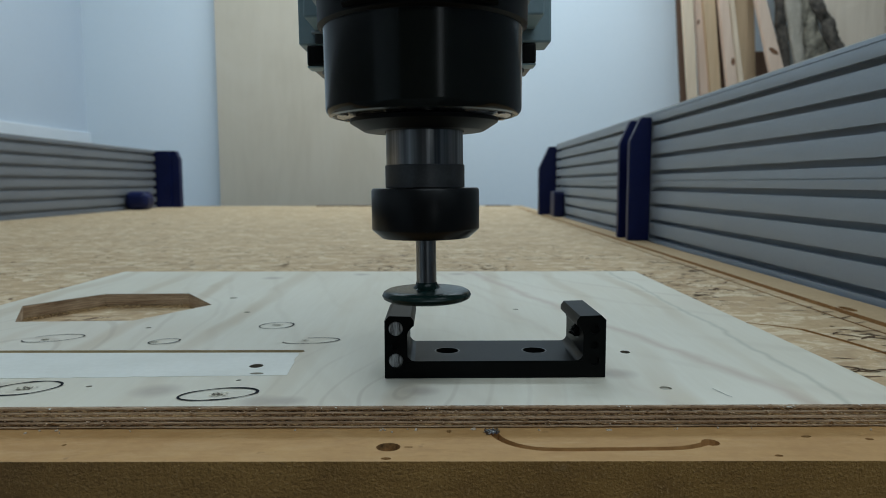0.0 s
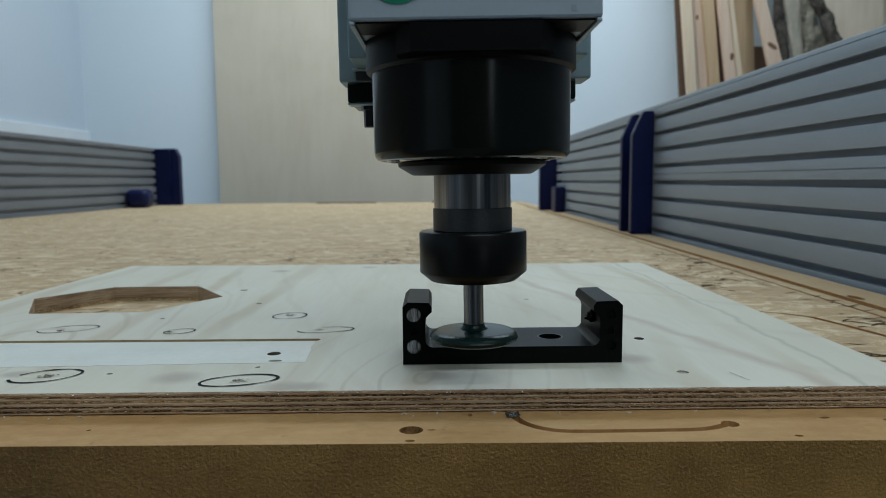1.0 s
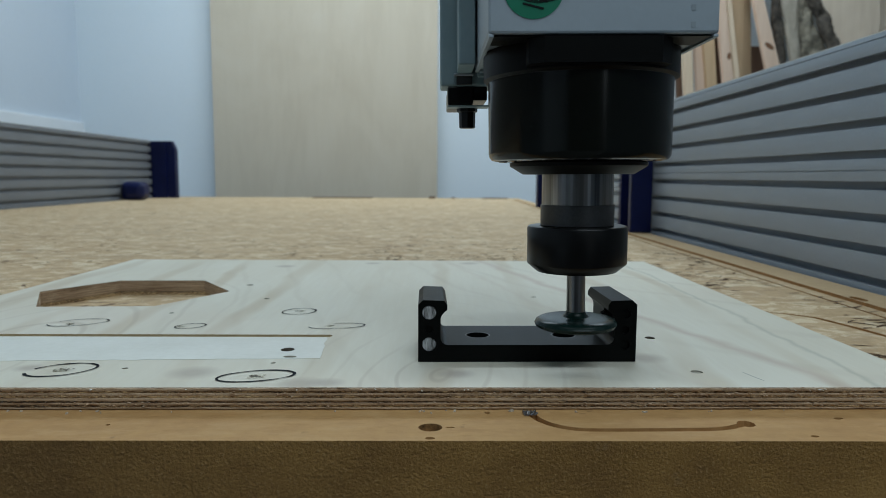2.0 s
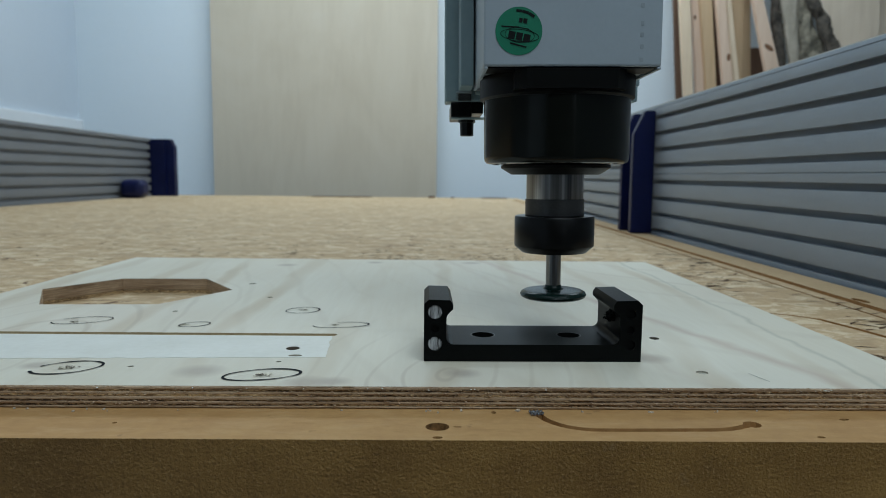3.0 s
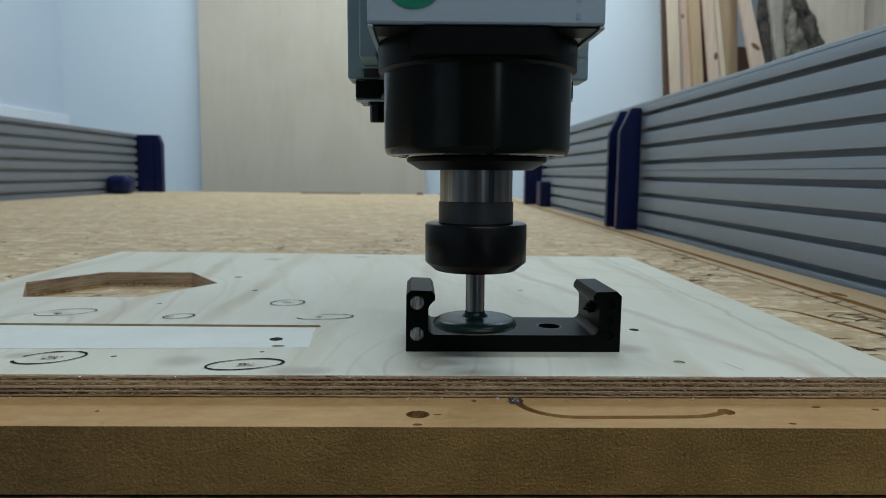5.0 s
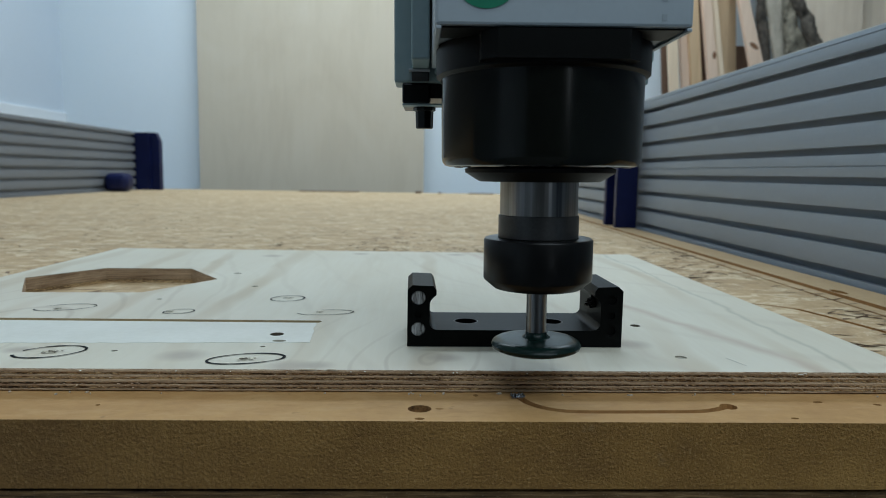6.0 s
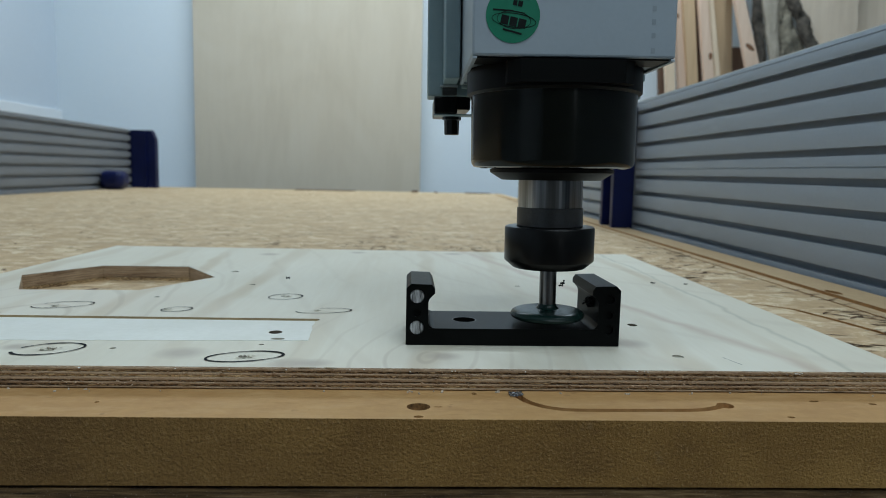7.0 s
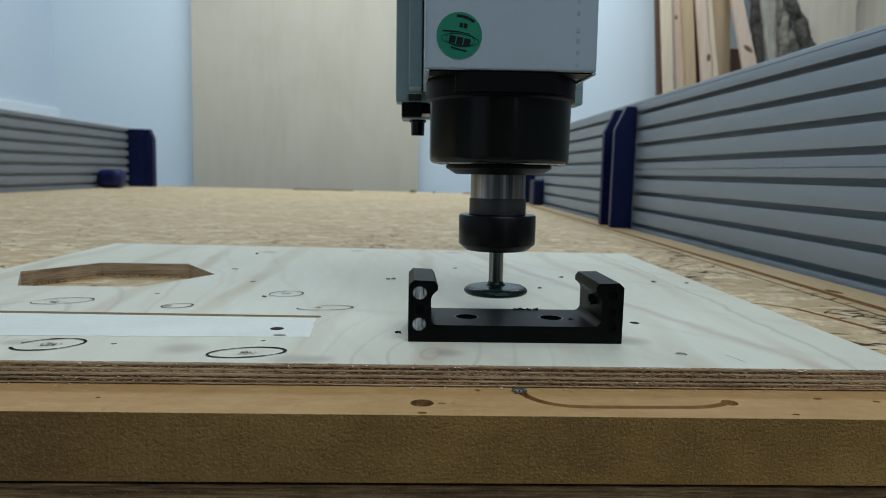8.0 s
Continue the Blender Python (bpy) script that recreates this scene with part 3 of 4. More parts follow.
def rail_section(top, first, pitch, count, low, thin, depth=0.05, flip=1, open_part=0.135, deep=True):
    """Section of a grooved aluminium side profile; its inner face at x = 0. Slats bulge slightly between the grooves."""
    zs = sorted(first - pitch * i for i in range(count))
    w = pitch * open_part
    pts = [(0, low)]

    def slat(z0, z1):
        for k in range(7):
            q = k / 6
            z = z0 + (z1 - z0) * q
            if not (k and abs(z - thin) < 0.0012):
                pts.append((0.0004 * (2 * q - 1) ** 2, z))
            else:
                pts.extend([(0.0001, thin - 0.0006), (0.0015, thin - 0.0003), (0.0015, thin + 0.0003), (0.0001, thin + 0.0006)])

    slat(low + 0.0005, zs[0] - w)
    for i, z in enumerate(zs):
        if deep:
            pts.extend([(0.0060, z - w), (0.0060, z - w * 1.7), (0.0160, z - w * 1.7), (0.0160, z + w * 1.7), (0.0060, z + w * 1.7), (0.0060, z + w)])
        else:
            pts.extend([(0.0110, z - w * 0.9), (0.0110, z + w * 0.9)])
        slat(z + w, zs[i + 1] - w if i + 1 < count else top - 0.0068)
    pts += [(0.0015, top - 0.0064), (0.0015, top - 0.0058), (0.0006, top - 0.0054), (0.0012, top - 0.0015), (0.0035, top), (depth, top), (depth, low)]
    return [(flip * x, z) for x, z in pts]


def end_plate(x0, x1, y0, y1, z0, z1, cut, side):
    """An upright end plate with its corner towards the table cut off. side: +1 where that corner is at x1."""
    inner, outer = (x1, x0) if side > 0 else (x0, x1)
    pts = [(outer, z0), (inner, z0), (inner, z1 - cut * 1.3), (inner - side * cut * 0.6, z1), (outer, z1)]
    bm = bmesh.new()
    a = [bm.verts.new((x, y0, z)) for x, z in pts]
    b = [bm.verts.new((x, y1, z)) for x, z in pts]
    for i in range(len(pts)):
        j = (i + 1) % len(pts)
        bm.faces.new((a[i], a[j], b[j], b[i]))
    bm.faces.new(a)
    bm.faces.new(b)
    bmesh.ops.bevel(bm, geom=list(bm.edges), offset=0.0014, segments=2, affect="EDGES")
    return bm


RX, LX = 0.3730, -1.1390


def dusted(ob, top):
    """Sawdust lies on the upward faces along the top of a rail."""
    for f in ob.data.polygons:
        if f.normal.z > 0.3 and f.center.z > top - 0.003:
            f.material_index = 1


def side_rails():
    r = thing("side_rail", "grooved grey aluminium side rail with navy blue plates beside the table", "machine rail", group="side rails of the machine")
    profile = part("profile", swept_profile([(RX + x, z) for x, z in rail_section(0.2055, 0.1840, 0.02645, 9, -0.06, 0.0910)], -0.9, 1.785), [M_rail, M_dust], r)
    dusted(profile, 0.2055)
    for y in (0.834, 0.898):
        part("mounting_plate", end_plate(RX - 0.036, RX - 0.0008, y, y + 0.016, BED + 0.0003, 0.1955, 0.03, -1), M_navy, r, "navy blue plate with a cut corner")
    part("end_plate", end_plate(RX - 0.05, RX + 0.055, 1.787, 1.82, -0.06, 0.198, 0.05, -1), M_navy, r, "navy blue end plate")
    part("stop_block", box(RX - 0.03, RX - 0.0005, 1.63, 1.70, BED + 0.0003, 0.064, 0.005), M_navy, r, "small navy blue stop block")
    part("rail_foot", box(RX + 0.01, RX + 0.05, -0.88, 1.75, FLOOR, -0.0605), M_rail, r)
    k = thing("side_rail", "grooved grey aluminium side rail, darkened as in shade, with navy blue end plates", "machine rail", group="side rails of the machine")
    profile = part("profile", swept_profile([(LX + x, z) for x, z in rail_section(0.2220, 0.2030, 0.0325, 8, -0.06, 0.9, flip=-1, open_part=0.17, deep=False)], -0.9, 2.473), [M_rail_shaded, M_dust], k)
    dusted(profile, 0.2220)
    part("end_plate", end_plate(LX - 0.055, -1.0445, 2.476, 2.51, -0.06, 0.2195, 0.025, 1), M_navy, k, "navy blue end plate")
    part("end_plate", end_plate(LX + 0.004, -1.076, 2.466, 2.4755, -0.06, 0.2150, 0.012, 1), M_navy, k, "navy blue cover plate")
    part("stop_block", box(LX + 0.0005, LX + 0.085, 2.18, 2.26, BED + 0.0003, 0.059, 0.024, 4), M_navy, k, "small navy blue stop block")
    part("rail_foot", box(LX - 0.05, LX - 0.01, -0.88, 2.36, FLOOR, -0.0605), M_rail, k)


side_rails()


# ---- the plywood board on the table ----
FL, FR, BR, BL = (-0.2990, -0.0405), (0.2178, -0.0380), (0.2178, 0.3720), (-0.2930, 0.3740)


def plywood_board():
    b = thing("plywood_board", "pale plywood board with hexagonal cut-out and pen marks on the table", "plywood board")
    hexa = HEXA
    slit = [(-0.2955, 0.0463), (-0.0478, 0.0463), (-0.0462, 0.0490), (-0.0478, 0.0517), (-0.2955, 0.0517)]
    holes = [(hexa, None), (slit, -0.0011, 3)]
    for x, y, rx, ry in ((-0.064, 0.0200, 0.0033, 0.0036), (0.1213, 0.0462, 0.0026, 0.0030), (0.122, -0.0165, 0.0026, 0.0026), (-0.135, 0.216, 0.0030, 0.0024),
                         (-0.108, 0.158, 0.0022, 0.002), (-0.154, 0.108, 0.0016, 0.0016), (-0.0602, 0.0068, 0.0032, 0.0018), (-0.0655, -0.0035, 0.0012, 0.0012),
                         (0.077, 0.167, 0.0020, 0.0012), (-0.128, -0.0125, 0.0014, 0.0013)):
        bored = x in (-0.064, 0.1213)
        holes.append((ellipse(x, y, rx, ry, 16), -0.0022) if bored else (ellipse(x, y, rx, ry, 16), -0.0007, 4))
    part("panel", slab_with_holes([FL, FR, BR, BL], holes, 0.0, BED + 0.0003), [M_board, M_veneer, M_dark_hole, M_slit, M_dent], b, "pale pine-faced plywood panel")
    # the plies along the front edge
    rnd = random.Random(4)
    z1 = -0.0001
    for i, (th, mt, back_off) in enumerate(((0.0011, M_veneer, 0.0), (0.0009, M_veneer_end, 0.0005), (0.0010, M_veneer, 0.0002), (0.0010, M_veneer_end, 0.0006), (0.0012, M_veneer, 0.0), (0.0007, M_veneer_end, 0.0004), (0.0010, M_veneer, 0.0001), (0.0009, M_veneer_end, 0.0006), (0.0007, M_veneer, 0.0002))):
        bm = bmesh.new()
        n = 640
        z0 = z1 - th
        prev = None
        for k in range(n + 1):
            q = k / n
            x = FL[0] + (FR[0] - FL[0]) * q
            y = FL[1] + (FR[1] - FL[1]) * q
            w = 0.0010 - 0.7 * back_off + 0.00038 * (noise.noise((x * 260, i * 7.1, 0.3)) + (1.4 if i % 2 else 0.7) * noise.noise((x * 900, i * 3.3, 5.3)))
            dz = 0.00012 * noise.noise((x * 60, i * 1.9, 8.8)) + 0.00007 * noise.noise((x * 1100, i * 2.9, 1.8))
            da = 0.00012 * noise.noise((x * 60, i * 4.9, 3.8)) + 0.00007 * noise.noise((x * 1000, i * 5.9, 6.8))
            burr = 0.0 if i else 0.0007 * max(0.0, noise.noise((x * 420, 2.2, 0.0))) + 0.0005 * max(0.0, noise.noise((x * 1500, 7.2, 0.0)))
            top = z1 - 0.00005 + (da if i else burr)
            low = z0 + 0.00005 + dz
            row = [bm.verts.new((x, y + 0.0012, top if i else z1 - 0.0002)), bm.verts.new((x, y - w, top)), bm.verts.new((x, y - w - 0.0001, (top + low) / 2)), bm.verts.new((x, y - w, low)), bm.verts.new((x, y + 0.0012, low))]
            if prev:
                for a in range(5):
                    c = (a + 1) % 5
                    bm.faces.new((prev[a], row[a], row[c], prev[c]))
            else:
                bm.faces.new(row)
            prev = row
        bm.faces.new(prev[::-1])
        part("veneer_layer", bm, mt, b)
        z1 = z0
    # the plies on the sides of the cut-out
    for i in range(5):
        bm = bmesh.new()
        z1, z0 = -0.0002 - i * 0.00172, -0.0002 - (i + 1) * 0.00172 + 0.0002
        inset = 0.9965 - 0.002 * (i % 2)
        o = [(x, y) for x, y in hexa]
        q = [((x + 0.2087) * inset - 0.2087, (y - 0.185) * inset + 0.185) for x, y in hexa]
        vo = [[bm.verts.new((x, y, z)) for x, y in o] for z in (z1, z0)]
        vi = [[bm.verts.new((x, y, z)) for x, y in q] for z in (z1, z0)]
        for k in range(6):
            j = (k + 1) % 6
            bm.faces.new((vi[0][k], vi[0][j], vi[1][j], vi[1][k]))
            bm.faces.new((vo[0][k], vo[0][j], vi[0][j], vi[0][k]))
            bm.faces.new((vo[1][k], vi[1][k], vi[1][j], vo[1][j]))
            bm.faces.new((vo[0][k], vo[1][k], vo[1][j], vo[0][j]))
        part("veneer_layer", bm, M_veneer, b)
    strip = [(-0.2965, -0.0050)]
    for k in range(1, 90):
        q = k / 90
        strip.append((-0.2965 + 0.2505 * q, -0.0050 + 0.0090 * q + 0.0011 * noise.noise((q * 31, 2.0, 0)) + 0.0006 * noise.noise((q * 120, 5.0, 0))))
    for k in range(24):
        q = k / 23
        strip.append((-0.0455 - 0.0033 * q + 0.0008 * noise.noise((q * 5, 8.0, 0)), 0.0040 + 0.0415 * q))
    strip.append((-0.2955, 0.0455))
    part("sanded_strip", slab_with_holes(strip, [(ellipse(-0.064, 0.0200, 0.0034, 0.0037, 16), None), (ellipse(-0.0602, 0.0068, 0.0033, 0.0019, 16), None)], 0.00016, 0.00002), [M_strip, M_strip, M_strip], b, "whiter strip beside the routed line")
    for cx, cy, rx, ry, turn, gap, wd in ((-0.1540, -0.0155, 0.0140, 0.0092, 24, 0.07, 0.0015), (-0.0678, -0.0243, 0.0160, 0.0076, 15, 0.0, 0.0015),
                                          (-0.1960, 0.0795, 0.0155, 0.0085, 22, 0.1, 0.0010), (-0.1292, 0.0710, 0.0083, 0.0060, 26, 0.0, 0.0010),
                                          (-0.0768, 0.1132, 0.0105, 0.0090, 30, 0.0, 0.0011), (-0.0475, 0.0722, 0.0155, 0.0068, 10, 0.2, 0.0010)):
        n = 44
        pts = ellipse(cx, cy, rx, ry, n, turn)
        pts = [(x + 0.0005 * noise.noise((x * 90, y * 90, 3)), y + 0.0005 * noise.noise((x * 90, y * 90, 9))) for x, y in pts]
        if gap:
            k = int(n * 0.5)
            pts = pts[k:] + pts[:k]
            pts = pts[: int(n * (1 - gap))]
        part("pen_mark", ribbon(pts, wd, 0.0003, not gap), M_pen, b, "oval drawn with a black marker")
    part("scratch", ribbon([(0.1415, -0.0180), (0.1425, -0.0215), (0.1437, -0.0262), (0.1450, -0.0300)], 0.0004, 0.0003), M_pen, b, "thin dark scratch")
    for x0, ln in ((-0.0400, 0.0045), (-0.0300, 0.0028)):
        yy = FL[1] + (x0 - FL[0]) * 0.0048
        bm = bmesh.new()
        q = [bm.verts.new(v) for v in ((x0 - ln, yy - 0.0004, 0.0001), (x0 - ln * 0.3, yy - 0.0016, 0.0007), (x0 + ln, yy - 0.0009, 0.0004), (x0 + ln * 0.4, yy + 0.0006, 0.0002))]
        lo = [bm.verts.new(v.co - Vector((0, 0, 0.0004))) for v in q]
        bm.faces.new(q)
        bm.faces.new(lo)
        for k in range(4):
            j = (k + 1) % 4
            bm.faces.new((q[k], q[j], lo[j], lo[k]))
        part("splinter", bm, M_board, b, "lifted pale splinter at the front edge")
    for mt, count, z_mid, spread, lab in ((M_strip, 40, -0.0004, 0.0002, "fine pale fibres frayed from the top veneer"),
                                          (M_veneer, 160, -0.0024, 0.0006, "torn cross-grain fibres"), (M_veneer, 160, -0.0062, 0.0006, "torn cross-grain fibres")):
        bm = bmesh.new()
        for _ in range(count):
            x = rnd.uniform(-0.295, 0.214)
            if noise.noise((x * 40, z_mid * 3000, 1.1)) < rnd.uniform(-0.5, 0.3):
                continue
            y = FL[1] + (x - FL[0]) * 0.0048 - 0.0011
            z = z_mid + rnd.gauss(0, spread)
            ln, th, lean = rnd.uniform(0.0002, 0.0007), rnd.uniform(0.00006, 0.00014), rnd.gauss(0, 0.2)
            a = [bm.verts.new((x + u * ln, y - 0.0003 + v * 0.0009 - rnd.uniform(0, 0.0007), z + u * ln * lean + w * th)) for u, v, w in ((-1, 1, 0), (0.2, -0.3, -1), (1, 0, 0), (0.1, -0.2, 1))]
            b4 = bm.verts.new((x, y + 0.0014, z))
            bm.faces.new(a)
            for k in range(4):
                bm.faces.new((a[k], a[(k + 1) % 4], b4))
        tagged(part("frayed_edge", bm, mt, b, lab), kind="stuff")
    for x, y, r in ((-0.1535, -0.0160, 0.0034), (-0.0680, -0.0250, 0.0036), (-0.1985, 0.0755, 0.003), (-0.1340, 0.0700, 0.0024), (-0.0765, 0.1138, 0.0026), (-0.0510, 0.0720, 0.0022)):
        bm = bmesh.new()
        for a in range(40):
            u, v = rnd.gauss(0, 0.42) * r * 1.2, rnd.gauss(0, 0.36) * r
            s = r * rnd.uniform(0.07, 0.2)
            q = [bm.verts.new((x + u + s * math.cos(k * 1.571 + a) * 1.3, y + v + s * math.sin(k * 1.571 + a), 0.0003 + rnd.uniform(0, 0.0003))) for k in range(4)]
            bm.faces.new(q)
        for f in bm.faces:
            f.material_index = rnd.random() < 0.5
        part("torn_screw_hole", bm, [M_dark_hole, M_screw], b, "splintered screw hole")


plywood_board()


# ---- the black printed bracket ----
def bracket():
    rz = 0.7
    b = thing("clamp_bracket", "black printed U-shaped bracket with hooked ends, on the plywood", "bracket", pose(0.0, -0.0018, 0.0002, 0, 0, rz))
    d = 0.0398
    hook = [(0, 0), (0.0102, 0), (0.0102, 0.0200), (0.0107, 0.0215), (0.0122, 0.0232), (0.0132, 0.0240), (0.0132, 0.0262), (0.0118, 0.0282), (0.0022, 0.0285), (0, 0.0264)]
    back = Matrix(((1, 0, 0, 0), (0, 0, -1, 0), (0, 1, 0, 0), (0, 0, 0, 1)))
    for name, flip, recs in (("hook", 1, ((0.0050, 0.0226, 0.0034), (0.0050, 0.0150, 0.0018), (0.0050, 0.0080, 0.0034))),
                             ("hook", -1, ((0.0052, 0.0222, 0.0023), (0.0052, 0.0148, 0.0018), (0.0052, 0.0078, 0.0023)))):
        w = (lambda p: p) if flip == 1 else (lambda p: (0.0998 - p[0], p[1]))
        out = [w(p) for p in hook]
        holes = [([w(p) for p in ellipse(x, z, r, r, 18)], -0.0012) for x, z, r in recs]
        bm = slab_with_holes(out, holes, 0.0, -d, 0, 1, back)
        edges = [e for e in bm.edges if len(e.link_faces) == 2 and e.calc_face_angle(0) > 0.6 and all(f.material_index == 0 for f in e.link_faces)]
        bmesh.ops.bevel(bm, geom=edges, offset=0.0006, segments=2, affect="EDGES")
        h = part(name, bm, [M_black_print, M_black_print], b, "hooked upright with bored front face", True)
        if flip == 1:
            for x, z, r in (recs[0], recs[2]):
                bm = lathe([(0.0, 0.0), (r * 0.86, 0.0), (r * 0.96, -0.0003), (r * 0.98, -0.0009)], 22)
                bmesh.ops.transform(bm, matrix=pose(x, 0.0003, z, 90, 0, 0), verts=bm.verts)
                part("bolt_end", bm, M_plug, b, "ground grey bolt end")
    floor_out = [(0.0102, 0), (0.0896, 0), (0.0896, d), (0.0102, d)]
    holes = [(ellipse(0.0285, 0.0195, 0.0054, 0.0054, 28), 0.0008), (ellipse(0.0702, 0.0195, 0.0054, 0.0054, 28), 0.0008)]
    bm = slab_with_holes(floor_out, holes, 0.0078, 0.0, 0, 1)
    part("web", bm, [M_black_print, M_black_print], b, "flat web with two screw holes")
    for x in (0.0285, 0.0702):
        bm = lathe([(0.0054, 0.0070), (0.0055, 0.00783), (0.0059, 0.00787), (0.0061, 0.0078)], 28)
        bmesh.ops.transform(bm, matrix=pose(x, 0.0195, 0), verts=bm.verts)
        part("hole_rim", bm, M_black_satin, b, "slightly raised rim of a screw hole", True)
    for x0, s in ((0.0101, 1), (0.0897, -1)):
        pts = [(x0, 0.0079)] + [(x0 + s * 0.0034 * (1 - math.sin(a)), 0.0078 + 0.0034 * (1 - math.cos(a))) for a in (0, 0.4, 0.8, 1.2, 1.5708)]
        part("fillet", swept_profile(pts, 0.0002, d - 0.0002), M_black_print, b, smooth=True)
    # ragged flakes of plastic left hanging below one hook
    rnd = random.Random(8)
    bm = bmesh.new()
    for i in range(16):
        y, z = 0.0145 + 0.0052 * math.sin(i * 2.3), 0.0198 - 0.0030 * rnd.random() * (1 + math.cos(i * 2.3)) / 1.4
        ring = [(rnd.uniform(0.0003, 0.0011) * math.cos(k * 1.2566 + i), rnd.uniform(0.0004, 0.0015) * math.sin(k * 1.2566 + i)) for k in range(5)]
        base = [bm.verts.new((0.0899, y + u, z + v)) for u, v in ring]
        tip = [bm.verts.new((0.0886 - 0.0006 * rnd.random(), y + 0.6 * u, z + 0.6 * v - 0.0004)) for u, v in ring]
        bm.faces.new(tip)
        for k in range(5):
            bm.faces.new((base[k], base[(k + 1) % 5], tip[(k + 1) % 5], tip[k]))
    part("burr", bm, M_black_print, b, "ragged flakes left by the cutter")
    return b


bracket()


# ---- the milling spindle ----
def spindle():
    s = thing("milling_spindle", "silver and black milling spindle with collet nut and dark round cutter", "spindle", pose(0.03, -0.03, 0.0635))
    # heights from the top of the collet nut
    part("collet_nut", lathe([(0.0, -0.0192), (0.0120, -0.0192), (0.0123, -0.0196), (0.0172, -0.0196), (0.0211, -0.0163), (0.02125, -0.0158), (0.02125, -0.0009), (0.0208, -0.0002), (0.0203, 0.0), (0.0156, 0.0)], 96), M_black_satin, s, "black collet nut", True)
    part("collar", lathe([(0.0153, 0.0), (0.0156, 0.0003), (0.0156, 0.0088), (0.0150, 0.0090)], 72), M_dark_steel, s, "dark steel collar", True)
    part("shaft", lathe([(0.0149, 0.0085), (0.0151, 0.0092), (0.0151, 0.030)], 72), M_shaft, s, "bright ground steel shaft", True)
    part("nose_ring", lathe([(0.0155, 0.0218), (0.0230, 0.0218), (0.0236, 0.0220), (0.0288, 0.0252), (0.0290, 0.0266), (0.0270, 0.0274), (0.0200, 0.0274)], 96), M_black_flange, s, "black bevelled nose ring", True)
    h = part("housing", lathe([(0.0190, 0.0282), (0.0300, 0.0277), (0.0338, 0.0275), (0.0343, 0.0282), (0.0349, 0.0282), (0.0353, 0.0274), (0.0367, 0.0278), (0.0377, 0.0291), (0.0380, 0.0307), (0.0382, 0.0590), (0.0385, 0.0605)], 128), M_black_gloss, s, "gloss black round housing", True)
    for a in (20, 160, 205, 335):
        part("screw", lathe([(0.0, -0.0004), (0.0017, -0.0004), (0.0020, 0.0), (0.0020, 0.002)], 16), M_steel, h).matrix_local = pose(0.0327 * math.cos(radians(a)), 0.0327 * math.sin(radians(a)), 0.0274)
    # flange: round with a flat front face
    bm = lathe([(0.0300, 0.0600), (0.0388, 0.0600), (0.0402, 0.0610), (0.0403, 0.0715), (0.0300, 0.0715)], 96)
    part("flange", bm, M_black_flange, s, "black flange ring", True)
    bm = bmesh.new()
    q = [(-0.0215, -0.0418), (0.0215, -0.0418), (0.0265, -0.0370), (0.0265, 0.036), (-0.0265, 0.036), (-0.0265, -0.0370)]
    lo = [bm.verts.new((x, y * 0.985, 0.0620)) for x, y in q]
    hi = [bm.verts.new((x, y, 0.0711)) for x, y in q]
    for i in range(6):
        j = (i + 1) % 6
        bm.faces.new((lo[i], lo[j], hi[j], hi[i]))
    bm.faces.new(lo)
    bm.faces.new(hi)
    part("flange_pad", bm, M_black_flange, s, "black raised pad of the flange")
    TOP = 0.40
    body = part("body", box(-0.0416, 0.0416, -0.0416, 0.0416, 0.0719, TOP, 0.0010), M_body, s, "silver-grey square motor body")
    part("base_plate", box(-0.0394, 0.0394, -0.0402, -0.0225, 0.0712, 0.0718, 0.0002), M_black_flange, s)
    for x0, x1, y0, y1 in ((-0.0414, -0.0396, -0.0414, 0.0414), (0.0396, 0.0414, -0.0414, 0.0414), (-0.0395, 0.0395, 0.0396, 0.0414)):
        part("lower_rim", box(x0, x1, y0, y1, 0.0706, 0.0718, 0.0003), M_body, s, "bare metal lower rim of the body")
    F = -0.0416
    stick = Matrix(((1, 0, 0, -0.0254), (0, 0, -1, F - 0.0001), (0, 1, 0, 0.0878), (0, 0, 0, 1)))

    def on_front(name, bm, mt, label=""):
        bmesh.ops.transform(bm, matrix=stick, verts=bm.verts)
        return part(name, bm, mt, label_part, label)

    bm = lathe([(0.0, 0.0), (0.0108, 0.0), (0.0109, 0.00015), (0.0, 0.00018)], 48)
    bmesh.ops.transform(bm, matrix=stick, verts=bm.verts)
    label_part = part("sticker", bm, M_green, s, "round green maker's sticker")
    on_front("logo_ring", ribbon(ellipse(0.0004, -0.0020, 0.0089, 0.0027, 40, -6), 0.0004, 0.0003, True), M_ink)
    on_front("logo_ring", ribbon(ellipse(0.0004, -0.0018, 0.0068, 0.0034, 40, -6), 0.0003, 0.0003, True), M_ink)
    for x, y, w, hh, a in ((-0.0033, -0.0018, 0.0031, 0.0035, -11), (0.0002, -0.0025, 0.0030, 0.0035, -11), (0.0037, -0.0032, 0.0031, 0.0035, -11), (0.0008, 0.0048, 0.0016, 0.0020, -10), (0.0029, 0.0045, 0.0018, 0.0022, -10),
                           (0.0001, 0.0091, 0.0028, 0.0011, -6), (0.0030, 0.0085, 0.0030, 0.0012, -16), (0.0058, 0.0072, 0.0030, 0.0012, -32),
                           (-0.0040, 0.0019, 0.0082, 0.0006, -3), (0.0022, 0.0012, 0.0050, 0.0004, -9), (-0.0002, -0.0064, 0.0078, 0.0007, -14)):
        bm = box(-w / 2, w / 2, -hh / 2, hh / 2, 0.0002, 0.00032)
        bmesh.ops.transform(bm, matrix=pose(x, y, 0, 0, 0, a), verts=bm.verts)
